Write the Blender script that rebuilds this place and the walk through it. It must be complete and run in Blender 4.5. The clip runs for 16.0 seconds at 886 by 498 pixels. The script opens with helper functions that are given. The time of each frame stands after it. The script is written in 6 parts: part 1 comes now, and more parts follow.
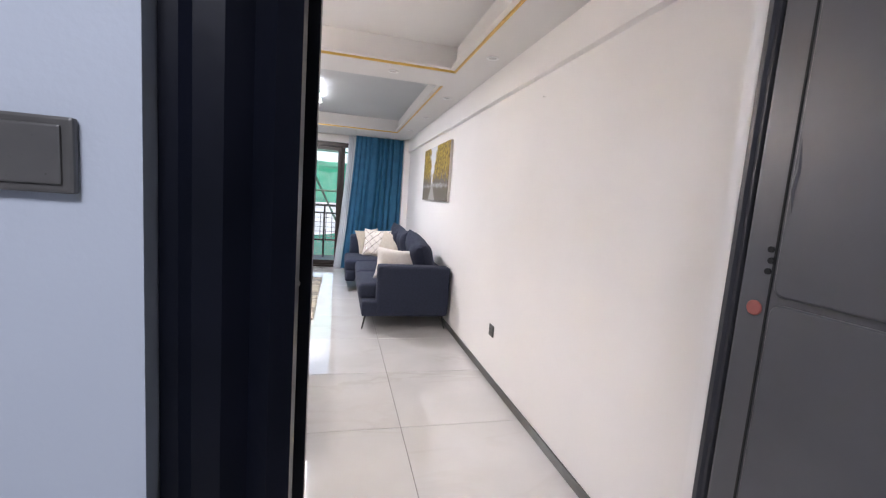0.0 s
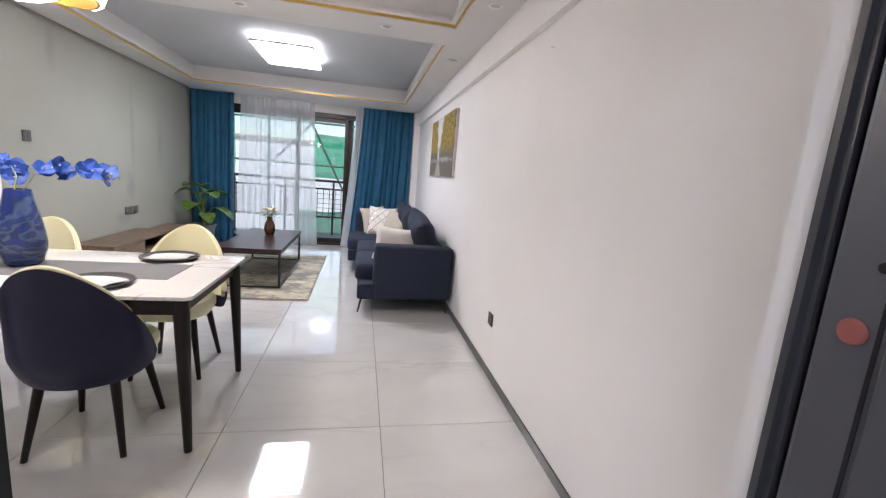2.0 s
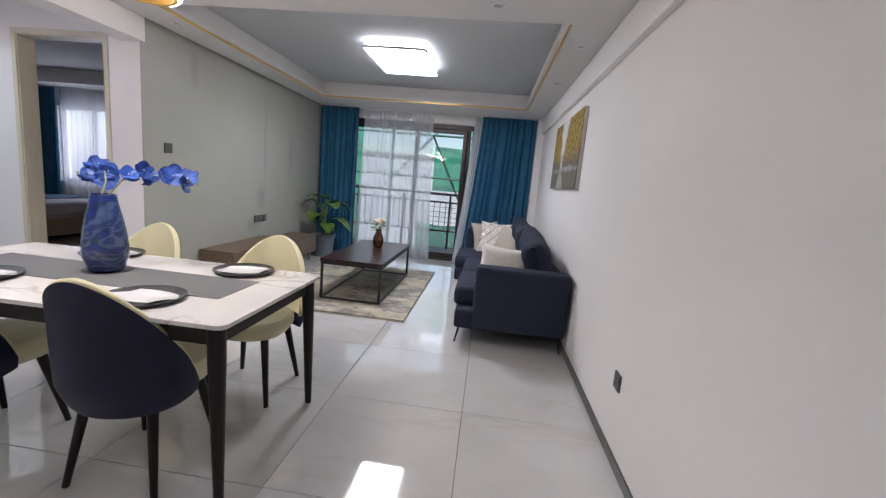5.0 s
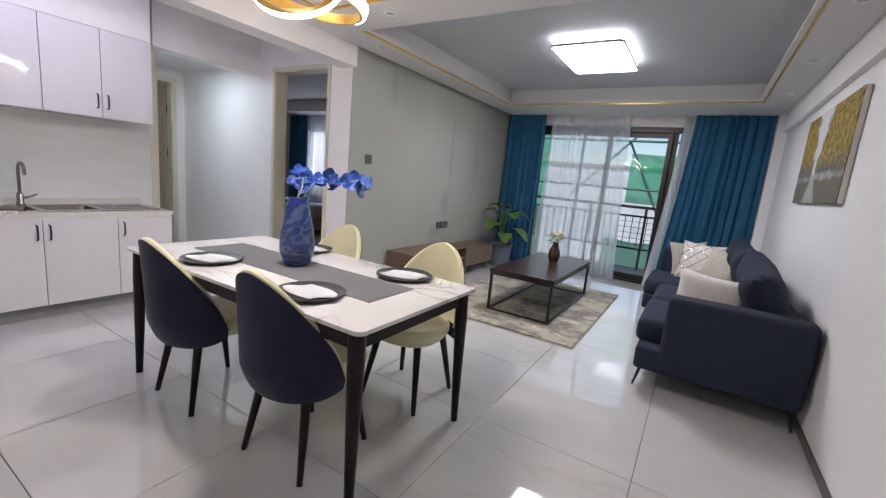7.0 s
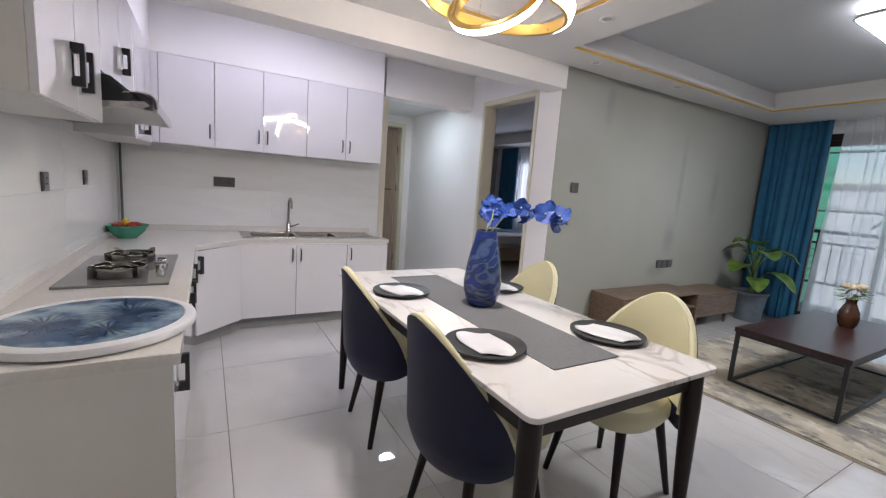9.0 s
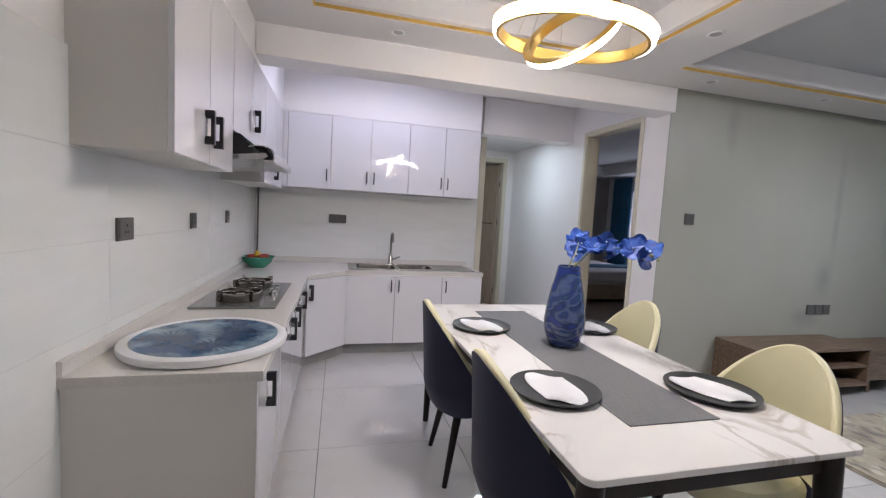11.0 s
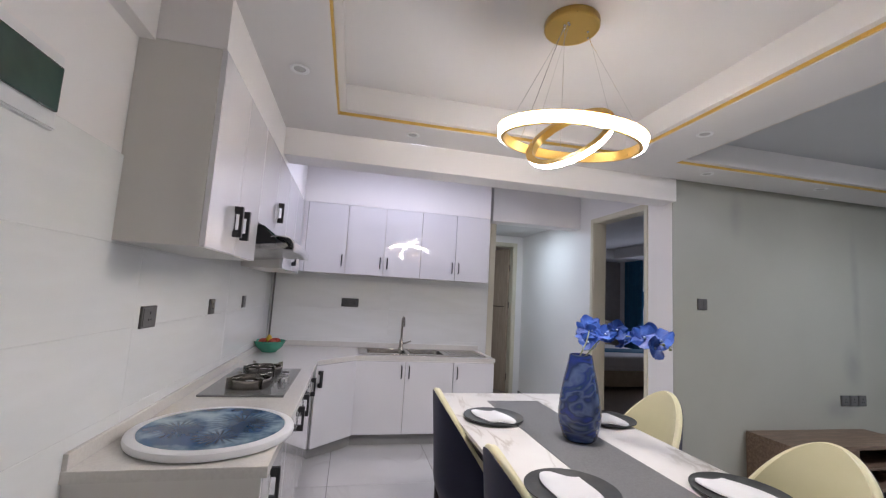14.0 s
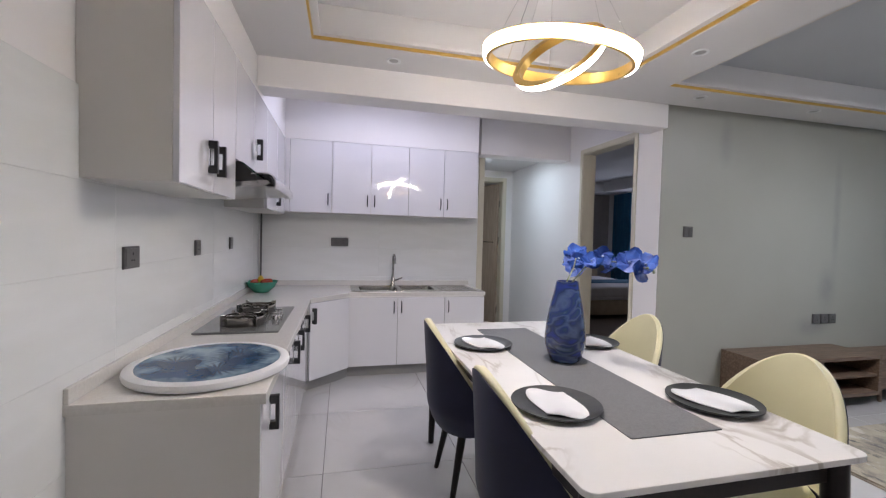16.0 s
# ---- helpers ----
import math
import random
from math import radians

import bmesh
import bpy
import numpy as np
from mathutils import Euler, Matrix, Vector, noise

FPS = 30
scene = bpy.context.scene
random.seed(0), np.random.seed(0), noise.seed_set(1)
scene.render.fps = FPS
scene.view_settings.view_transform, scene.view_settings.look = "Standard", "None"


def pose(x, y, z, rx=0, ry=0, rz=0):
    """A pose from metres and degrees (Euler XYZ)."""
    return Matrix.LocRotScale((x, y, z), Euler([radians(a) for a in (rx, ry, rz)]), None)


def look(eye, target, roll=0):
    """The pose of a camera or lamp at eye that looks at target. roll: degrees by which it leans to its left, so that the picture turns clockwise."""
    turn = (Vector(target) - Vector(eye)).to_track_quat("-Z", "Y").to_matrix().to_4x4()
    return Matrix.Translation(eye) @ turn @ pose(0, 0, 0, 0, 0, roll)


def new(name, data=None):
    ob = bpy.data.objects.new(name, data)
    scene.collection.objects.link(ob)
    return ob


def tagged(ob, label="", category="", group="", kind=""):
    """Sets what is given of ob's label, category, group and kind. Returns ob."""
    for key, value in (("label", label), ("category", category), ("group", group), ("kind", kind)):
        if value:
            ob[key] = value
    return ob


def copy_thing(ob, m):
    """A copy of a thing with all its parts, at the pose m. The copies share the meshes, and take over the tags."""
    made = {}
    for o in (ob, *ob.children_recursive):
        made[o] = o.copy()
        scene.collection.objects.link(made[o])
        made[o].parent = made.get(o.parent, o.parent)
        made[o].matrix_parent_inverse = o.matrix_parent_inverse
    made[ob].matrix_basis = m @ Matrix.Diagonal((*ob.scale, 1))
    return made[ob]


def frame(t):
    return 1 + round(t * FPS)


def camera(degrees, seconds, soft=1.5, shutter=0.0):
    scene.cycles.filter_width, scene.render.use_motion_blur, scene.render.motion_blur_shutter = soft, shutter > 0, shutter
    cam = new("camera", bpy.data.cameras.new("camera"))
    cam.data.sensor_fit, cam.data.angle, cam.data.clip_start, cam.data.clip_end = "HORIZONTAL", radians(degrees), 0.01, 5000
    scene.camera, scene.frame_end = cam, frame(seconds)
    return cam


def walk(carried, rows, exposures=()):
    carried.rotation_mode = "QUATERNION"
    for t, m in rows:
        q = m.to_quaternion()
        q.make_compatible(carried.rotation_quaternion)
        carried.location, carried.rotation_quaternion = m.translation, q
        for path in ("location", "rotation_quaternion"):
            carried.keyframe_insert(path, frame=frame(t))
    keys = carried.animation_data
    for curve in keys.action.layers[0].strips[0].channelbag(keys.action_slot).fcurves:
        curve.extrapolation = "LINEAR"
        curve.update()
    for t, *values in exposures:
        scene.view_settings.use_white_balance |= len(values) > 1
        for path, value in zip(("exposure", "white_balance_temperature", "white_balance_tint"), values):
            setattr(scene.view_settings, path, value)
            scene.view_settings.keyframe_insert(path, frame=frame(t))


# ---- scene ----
cam = camera(94.1, 16.0, soft=1.25)
PATH = [
    (0, (-1.208, 0.224, 1.398), (-0.714, 2.148, 1.164), 4.3),
    (0.5, (-1.113, 0.245, 1.38), (-0.602, 2.154, 1.073), 4.3),
    (1, (-1.037, 0.329, 1.382), (-0.525, 2.245, 1.12), 5.3),
    (1.5, (-1.001, 0.427, 1.381), (-0.525, 2.352, 1.119), 5.4),
    (2, (-0.948, 0.505, 1.364), (-0.547, 2.435, 1.027), 4.8),
    (2.5, (-0.858, 0.603, 1.364), (-0.631, 2.564, 1.042), 6.7),
    (3, (-0.773, 0.673, 1.351), (-0.744, 2.646, 1.025), 6.1),
    (5.5, (-0.761, 1.202, 1.338), (-1.079, 3.152, 1.025), 5.5),
    (6, (-0.72, 1.292, 1.342), (-1.296, 3.179, 1.015), 6.8),
    (6.5, (-0.700, 1.331, 1.3335), (-1.490, 3.138, 1.001), 5.9),
    (7, (-0.731, 1.378, 1.326), (-1.749, 3.064, 0.98), 5.4),
    (7.5, (-0.801, 1.466, 1.330), (-2.040, 3.002, 1.006), 6.6),
    (8, (-0.889, 1.546, 1.331), (-2.285, 2.952, 1.057), 5.6),
    (8.5, (-0.932, 1.596, 1.336), (-2.457, 2.854, 1.021), 4.2),
    (9, (-0.937, 1.688, 1.33), (-2.65, 2.68, 1.042), 4.1),
    (9.5, (-0.916, 1.767, 1.335), (-2.755, 2.506, 1.063), 4.0),
    (12, (-0.866, 1.844, 1.347), (-2.818, 2.269, 1.248), 3.1),
    (12.5, (-0.845, 1.841, 1.354), (-2.798, 2.271, 1.373), 3.0),
    (13, (-0.838, 1.837, 1.362), (-2.788, 2.27, 1.458), 3.1),
    (13.5, (-0.843, 1.831, 1.368), (-2.791, 2.26, 1.521), 3.0),
    (14, (-0.832, 1.831, 1.372), (-2.774, 2.249, 1.599), 3.3),
    (14.5, (-0.833, 1.835, 1.37), (-2.773, 2.262, 1.608), 3.0),
    (15, (-0.843, 1.834, 1.364), (-2.786, 2.283, 1.512), 2.1),
    (15.5, (-0.854, 1.831, 1.354), (-2.799, 2.296, 1.39), 1.7),
    (16, (-0.849, 1.853, 1.338), (-2.791, 2.33, 1.276), 1.5),
]
walk(cam, [(t, look(e, a, r)) for t, e, a, r in PATH], [(0.0, 1.24, 6500, 18), (1.5, 1.12, 6450, 18), (3.0, 0.66, 6400, 17), (6.0, 0.49, 6300, 17), (9.0, 0.45, 6350, 16), (12.0, 0.33, 6200, 17), (16.0, 0.33, 6200, 17)])
SKY, PANEL_W, KITCHEN_W, DAY_W, LANDING_W, HALL_W, BED_W = 0.10, 31, 6.5, 4, 17, 5, 18
PANEL_GLOW, RING_GLOW, PENDANT_W = 5.0, 43.0, 32.0

# ---- world and large lights ----
world = bpy.data.worlds.new("world")
scene.world = world
world.use_nodes = True
_sky = world.node_tree.nodes.new("ShaderNodeTexSky")
_sky.sky_type, _sky.sun_disc, _sky.sun_elevation, _sky.sun_rotation = "NISHITA", False, radians(50), radians(200)
_bg = world.node_tree.nodes["Background"]
_bg.inputs["Strength"].default_value = SKY
world.node_tree.links.new(_sky.outputs["Color"], _bg.inputs["Color"])
sun = new("sun", bpy.data.lights.new("sun", "SUN"))
sun.data.energy, sun.data.angle, sun.data.color = 1.8, radians(0.6), (1.0, 0.95, 0.88)
sun.matrix_world = look((0, 0, 0), (math.sin(radians(200)) * -0.64, math.cos(radians(200)) * -0.64, -0.77))


def area(name, x, y, z, sx, sy, watts, colour, m=None):
    lamp = new(name, bpy.data.lights.new(name, "AREA"))
    lamp.data.shape, lamp.data.size, lamp.data.size_y = "RECTANGLE", sx, sy
    lamp.data.energy, lamp.data.color = watts, colour
    lamp.matrix_world = m if m else pose(x, y, z)
    return lamp


area("ceiling_panel_glow", -1.81, 5.68, 2.535, 0.54, 0.84, PANEL_W, (0.93, 0.96, 1.0))
area("kitchen_light_glow", -4.28, 2.4, 2.57, 0.8, 2.0, KITCHEN_W, (0.80, 0.82, 1.0))
area("window_daylight", -2.19, 8.45, 1.2, 2.0, 2.1, DAY_W, (0.90, 0.97, 1.0), pose(-2.19, 8.45, 1.2, -90, 0, 0))
area("landing_light_glow", -1.6, -0.6, 2.52, 0.6, 0.6, LANDING_W, (0.84, 0.90, 1.0))
area("hall_light_glow", -5.64, 3.77, 2.318, 0.2, 0.2, HALL_W, (0.75, 0.92, 1.0)).data.shape = "DISK"
area("bedroom_daylight", -8.0, 7.95, 1.4, 1.2, 1.4, BED_W, (0.80, 0.86, 1.0), pose(-8.0, 8.3, 1.4, -90, 0, 0))

pendant_down = new("pendant_glow", bpy.data.lights.new("pendant_glow", "SPOT"))
pendant_down.data.energy, pendant_down.data.color = PENDANT_W, (1.0, 0.95, 0.89)
pendant_down.data.spot_size, pendant_down.data.spot_blend, pendant_down.data.shadow_soft_size = radians(154), 0.45, 0.09
pendant_down.matrix_world = pose(-2.43, 2.715, 2.05)


# ---- materials ----
def mat(name, colour, rough=0.5, metal=0.0, second=None, scale=8.0, mix=0.5, bump=0.0, bump_scale=None, coat=0.0, stretch=(1, 1, 1), spread=0.0, spec=0.5):
    """A surface of two tones mixed by noise at two scales, with fine relief; spread varies it from object to object."""
    m = bpy.data.materials.new(name)
    m.use_nodes = True
    nt = m.node_tree
    n, l = nt.nodes, nt.links
    p = n["Principled BSDF"]
    p.inputs["Roughness"].default_value, p.inputs["Metallic"].default_value = rough, metal
    p.inputs["Coat Weight"].default_value, p.inputs["Coat Roughness"].default_value = coat, 0.04
    p.inputs["Specular IOR Level"].default_value = spec
    tc, mp = n.new("ShaderNodeTexCoord"), n.new("ShaderNodeMapping")
    mp.inputs["Scale"].default_value = stretch
    l.new(tc.outputs["Object"], mp.inputs["Vector"])
    big, fine = n.new("ShaderNodeTexNoise"), n.new("ShaderNodeTexNoise")
    big.inputs["Scale"].default_value, big.inputs["Detail"].default_value = scale, 6
    fine.inputs["Scale"].default_value, fine.inputs["Detail"].default_value = (bump_scale or scale * 12), 4
    for t in (big, fine):
        l.new(mp.outputs["Vector"], t.inputs["Vector"])
    c = n.new("ShaderNodeMix")
    c.data_type = "RGBA"
    second = second or tuple(v * 0.9 for v in colour)
    c.inputs["A"].default_value, c.inputs["B"].default_value = (*colour, 1), (*second, 1)
    ramp = n.new("ShaderNodeMapRange")
    ramp.inputs["From Min"].default_value, ramp.inputs["From Max"].default_value = 0.35, 0.65
    ramp.inputs["To Max"].default_value = mix * 2
    l.new(big.outputs["Fac"], ramp.inputs["Value"])
    l.new(ramp.outputs["Result"], c.inputs["Factor"])
    out = c.outputs["Result"]
    if spread:
        info, hsv, mr = n.new("ShaderNodeObjectInfo"), n.new("ShaderNodeHueSaturation"), n.new("ShaderNodeMapRange")
        mr.inputs["To Min"].default_value, mr.inputs["To Max"].default_value = 1 - spread, 1 + spread
        l.new(info.outputs["Random"], mr.inputs["Value"])
        l.new(mr.outputs["Result"], hsv.inputs["Value"])
        l.new(out, hsv.inputs["Color"])
        out = hsv.outputs["Color"]
    l.new(out, p.inputs["Base Color"])
    rr = n.new("ShaderNodeMapRange")
    spread_r = min(0.06, rough * 0.3)
    rr.inputs["To Min"].default_value, rr.inputs["To Max"].default_value = rough - spread_r, min(rough + spread_r, 1)
    l.new(fine.outputs["Fac"], rr.inputs["Value"])
    l.new(rr.outputs["Result"], p.inputs["Roughness"])
    if bump:
        b = n.new("ShaderNodeBump")
        b.inputs["Strength"].default_value, b.inputs["Distance"].default_value = bump, 0.004
        l.new(fine.outputs["Fac"], b.inputs["Height"])
        l.new(b.outputs["Normal"], p.inputs["Normal"])
    return m


def veined(name, base, vein, scale, rough, width=0.06, amount=0.8, offset=False, warp=1.2):
    """Polished stone: thin soft veins where a warped noise crosses its middle, over a cloudy ground."""
    m = mat(name, base, rough, 0, tuple(v * 0.93 for v in base), 2.5, 0.5)
    n, l = m.node_tree.nodes, m.node_tree.links
    p = n["Principled BSDF"]
    ground = p.inputs["Base Color"].links[0].from_socket
    tc, mp = n.new("ShaderNodeTexCoord"), n.new("ShaderNodeMapping")
    mp.inputs["Rotation"].default_value, mp.inputs["Scale"].default_value = (0, 0, 0.7), (1, 2.6, 1)
    l.new(tc.outputs["Object"], mp.inputs["Vector"])
    if offset:
        info, sc = n.new("ShaderNodeObjectInfo"), n.new("ShaderNodeVectorMath")
        sc.operation = "SCALE"
        sc.inputs[0].default_value = (37, 23, 11)
        l.new(info.outputs["Random"], sc.inputs["Scale"])
        l.new(sc.outputs["Vector"], mp.inputs["Location"])
    t = n.new("ShaderNodeTexNoise")
    t.inputs["Scale"].default_value, t.inputs["Detail"].default_value, t.inputs["Distortion"].default_value = scale, 5, warp
    l.new(mp.outputs["Vector"], t.inputs["Vector"])
    d = n.new("ShaderNodeMath")
    d.operation = "SUBTRACT"
    d.inputs[1].default_value = 0.5
    a = n.new("ShaderNodeMath")
    a.operation = "ABSOLUTE"
    r = n.new("ShaderNodeMapRange")
    r.interpolation_type = "SMOOTHSTEP"
    r.inputs["From Max"].default_value, r.inputs["To Min"].default_value, r.inputs["To Max"].default_value = width, amount, 0
    patch = n.new("ShaderNodeTexNoise")
    patch.inputs["Scale"].default_value = scale * 0.9
    l.new(mp.outputs["Vector"], patch.inputs["Vector"])
    pr = n.new("ShaderNodeMapRange")
    pr.inputs["From Min"].default_value, pr.inputs["From Max"].default_value = 0.45, 0.62
    l.new(patch.outputs["Fac"], pr.inputs["Value"])
    mul = n.new("ShaderNodeMath")
    mul.operation = "MULTIPLY"
    l.new(t.outputs["Fac"], d.inputs[0]), l.new(d.outputs[0], a.inputs[0]), l.new(a.outputs[0], r.inputs["Value"])
    l.new(r.outputs["Result"], mul.inputs[0]), l.new(pr.outputs["Result"], mul.inputs[1])
    c = n.new("ShaderNodeMix")
    c.data_type = "RGBA"
    c.inputs["B"].default_value = (*vein, 1)
    l.new(ground, c.inputs["A"]), l.new(mul.outputs[0], c.inputs["Factor"]), l.new(c.outputs["Result"], p.inputs["Base Color"])
    return m


def glowing(name, colour, strength):
    m = bpy.data.materials.new(name)
    m.use_nodes = True
    p = m.node_tree.nodes["Principled BSDF"]
    p.inputs["Base Color"].default_value = (0.8, 0.8, 0.8, 1)
    p.inputs["Emission Color"].default_value, p.inputs["Emission Strength"].default_value = (*colour, 1), strength
    return m


def clear(name, colour=(1, 1, 1), alpha=0.0, rough=0.02, kind="glass"):
    """Thin see-through sheets: a mix of see-through and a glossy, translucent or diffuse surface."""
    m = bpy.data.materials.new(name)
    m.use_nodes = True
    n, l = m.node_tree.nodes, m.node_tree.links
    n.remove(n["Principled BSDF"])
    tr, mix = n.new("ShaderNodeBsdfTransparent"), n.new("ShaderNodeMixShader")
    mix.inputs["Fac"].default_value = alpha
    tr.inputs["Color"].default_value = (*colour, 1)
    if kind == "glass":
        s = n.new("ShaderNodeBsdfGlossy")
        s.inputs["Roughness"].default_value = rough
        s2 = s.outputs[0]
    else:
        d, t, a = n.new("ShaderNodeBsdfDiffuse"), n.new("ShaderNodeBsdfTranslucent"), n.new("ShaderNodeMixShader")
        d.inputs["Color"].default_value = t.inputs["Color"].default_value = (*colour, 1)
        a.inputs["Fac"].default_value = 0.42
        tr.inputs["Color"].default_value = (1, 1, 1, 1)
        l.new(d.outputs[0], a.inputs[1]), l.new(t.outputs[0], a.inputs[2])
        s2 = a.outputs[0]
    l.new(tr.outputs[0], mix.inputs[1]), l.new(s2, mix.inputs[2])
    l.new(mix.outputs[0], n["Material Output"].inputs["Surface"])
    return m


WALL = mat("white wall paint", (0.84, 0.815, 0.80), 0.6, 0, (0.81, 0.785, 0.77), 1.2, 0.5, 0.06, 160)
PALE = mat("sage grey wall paint", (0.375, 0.375, 0.325), 0.42, 0, (0.345, 0.345, 0.297), 1.1, 0.5, 0.05, 150)
CEIL = mat("white ceiling paint", (0.70, 0.685, 0.675), 0.7, 0, (0.67, 0.655, 0.645), 1.0, 0.5, 0.04, 140)
GREYCEIL = mat("light grey ceiling paint", (0.55, 0.565, 0.58), 0.6, 0, (0.52, 0.535, 0.55), 1.0, 0.5, 0.04, 140)
LANDING = mat("blue grey landing paint", (0.50, 0.54, 0.60), 0.6, 0, (0.47, 0.51, 0.57), 1.5, 0.5, 0.08, 120)
GROUT = mat("grey tile grout", (0.20, 0.19, 0.18), 0.8, 0, (0.15, 0.145, 0.14), 20, 0.5)
TILE = veined("polished cream porcelain", (0.64, 0.628, 0.61), (0.53, 0.505, 0.47), 0.9, 0.03, 0.05, 0.55, True)
TILE.node_tree.nodes["Principled BSDF"].inputs["Coat Weight"].default_value = 1.0
TILE.node_tree.nodes["Principled BSDF"].inputs["Coat Roughness"].default_value = 0.03
WTILE = mat("glossy off-white wall tile", (0.80, 0.805, 0.785), 0.085, 0, (0.77, 0.775, 0.75), 3, 0.5, 0.035, 7, stretch=(1, 1, 5), spread=0.01)
SKIRT = mat("grey metal skirting", (0.11, 0.105, 0.10), 0.35, 0.3, (0.13, 0.125, 0.12), 12, 0.5)
GOLD = mat("gold trim", (0.70, 0.46, 0.125), 0.30, 0.75, (0.68, 0.445, 0.118), 6, 0.5)
# one door frame's steel twice, shade and light put into the two colours
FRAMESHADED = mat("charcoal frame steel, shaded side", (0.006, 0.007, 0.013), 0.36, 0.0, (0.004, 0.005, 0.009), 6, 0.5, 0.05, 60, spec=0.16)
FRAMELIT = mat("charcoal frame steel, lit side", (0.055, 0.055, 0.062), 0.38, 0.1, (0.048, 0.048, 0.054), 6, 0.5, 0.05, 60)
LEAFMETAL = mat("anthracite embossed steel", (0.105, 0.105, 0.116), 0.36, 0.3, (0.092, 0.092, 0.102), 5, 0.5, 0.05, 60)
STEEL = mat("brushed steel", (0.62, 0.61, 0.59), 0.25, 1.0, (0.52, 0.51, 0.5), 30, 0.5, 0.05, 200, stretch=(1, 12, 1))
SINKSTEEL = mat("dark brushed stainless steel", (0.36, 0.34, 0.31), 0.20, 1.0, (0.29, 0.275, 0.25), 20, 0.5, 0.04, 160)
VISOR = mat("light polished steel", (0.80, 0.79, 0.78), 0.16, 0.85, (0.74, 0.73, 0.72), 10, 0.5)
CHROME = mat("polished chrome", (0.75, 0.75, 0.75), 0.07, 1.0, (0.7, 0.7, 0.7), 10, 0.5)
BLACK = mat("black plastic", (0.012, 0.012, 0.013), 0.35, 0, (0.018, 0.018, 0.019), 20, 0.5)
DULLBLACK = mat("dark recess", (0.006, 0.006, 0.007), 0.8)
RED = mat("faded red plastic cap", (0.36, 0.10, 0.085), 0.45, 0, (0.3, 0.085, 0.07), 60, 0.5)
SWITCH = mat("dark grey switch plastic", (0.095, 0.09, 0.085), 0.35, 0, (0.08, 0.076, 0.072), 30, 0.5)
SWITCHKEY = mat("grey switch key", (0.105, 0.10, 0.095), 0.3, 0, (0.09, 0.086, 0.082), 30, 0.5)
WHITEPL = mat("white plastic", (0.78, 0.78, 0.78), 0.35, 0, (0.74, 0.74, 0.74), 10, 0.5)
GREENPL = mat("smoked green plastic", (0.03, 0.075, 0.055), 0.12, 0, (0.02, 0.05, 0.04), 7, 0.5)
LACQ = mat("white high-gloss lacquer", (0.75, 0.735, 0.75), 0.05, 0, (0.74, 0.725, 0.74), 2, 0.5, coat=0.6)
CARCASS = mat("warm grey laminate", (0.67, 0.645, 0.60), 0.4, 0, (0.65, 0.625, 0.58), 4, 0.5, 0.03, 120)
WORKTOP = mat("off-white quartz worktop", (0.68, 0.655, 0.61), 0.16, 0, (0.63, 0.605, 0.56), 90, 0.5, 0.02, 250)
GLASSHOB = mat("grey tempered glass", (0.17, 0.17, 0.165), 0.10, 0, (0.15, 0.15, 0.145), 8, 0.5, coat=0.4)
CREAM = mat("cream door casing", (0.66, 0.615, 0.49), 0.42, 0, (0.63, 0.585, 0.46), 5, 0.5, 0.04, 80, stretch=(8, 8, 1))
OAK = mat("taupe wood veneer", (0.44, 0.35, 0.27), 0.42, 0, (0.36, 0.285, 0.215), 5, 0.6, 0.08, 60, stretch=(14, 14, 1))
WALNUT = mat("weathered brown wood", (0.20, 0.135, 0.09), 0.4, 0, (0.12, 0.078, 0.052), 5, 0.6, 0.1, 60, stretch=(14, 1.2, 14))
MAHOG = mat("dark mahogany", (0.036, 0.014, 0.011), 0.30, 0, (0.025, 0.009, 0.008), 4, 0.6, 0.02, 60, stretch=(10, 1.2, 10))
ESPRESSO = mat("espresso stained wood", (0.018, 0.011, 0.009), 0.34, 0, (0.012, 0.0075, 0.006), 6, 0.5, 0.06, 60, stretch=(12, 12, 1.5), spec=0.28)
MARBLE = veined("white veined marble", (0.83, 0.81, 0.78), (0.42, 0.37, 0.31), 1.6, 0.08, 0.042, 0.72, warp=1.4)
NAVY = mat("navy leather", (0.013, 0.014, 0.042), 0.45, 0, (0.010, 0.011, 0.034), 5, 0.5, 0.12, 260, spec=0.32)
IVORY = mat("ivory leather", (0.70, 0.66, 0.43), 0.42, 0, (0.66, 0.62, 0.395), 5, 0.5, 0.10, 260)
RUNNER = mat("grey woven vinyl", (0.165, 0.165, 0.17), 0.6, 0, (0.14, 0.14, 0.145), 90, 0.5, 0.25, 500)
SLATE = mat("charcoal stoneware", (0.05, 0.052, 0.052), 0.4, 0, (0.038, 0.04, 0.04), 20, 0.5, 0.05, 150)
CHINA = mat("white porcelain", (0.84, 0.84, 0.84), 0.08, 0, (0.82, 0.82, 0.82), 4, 0.5, coat=0.4)
TEAL = mat("teal blue curtain cloth", (0.010, 0.10, 0.19), 0.75, 0, (0.008, 0.08, 0.16), 7, 0.5, 0.25, 420)
SHEER = clear("white sheer voile", (0.91, 0.94, 0.99), 0.47, kind="cloth")
NET = clear("green scaffold netting", (0.03, 0.50, 0.28), 0.84, kind="cloth")
GLASS = clear("clear window glass", (0.97, 1.0, 0.99), 0.025)
BRONZE = mat("dark bronze aluminium", (0.035, 0.028, 0.024), 0.35, 0.4, (0.028, 0.022, 0.02), 10, 0.5)
FABRIC = mat("navy woven upholstery", (0.014, 0.020, 0.043), 0.9, 0, (0.010, 0.0145, 0.032), 60, 0.5, 0.5, 480)
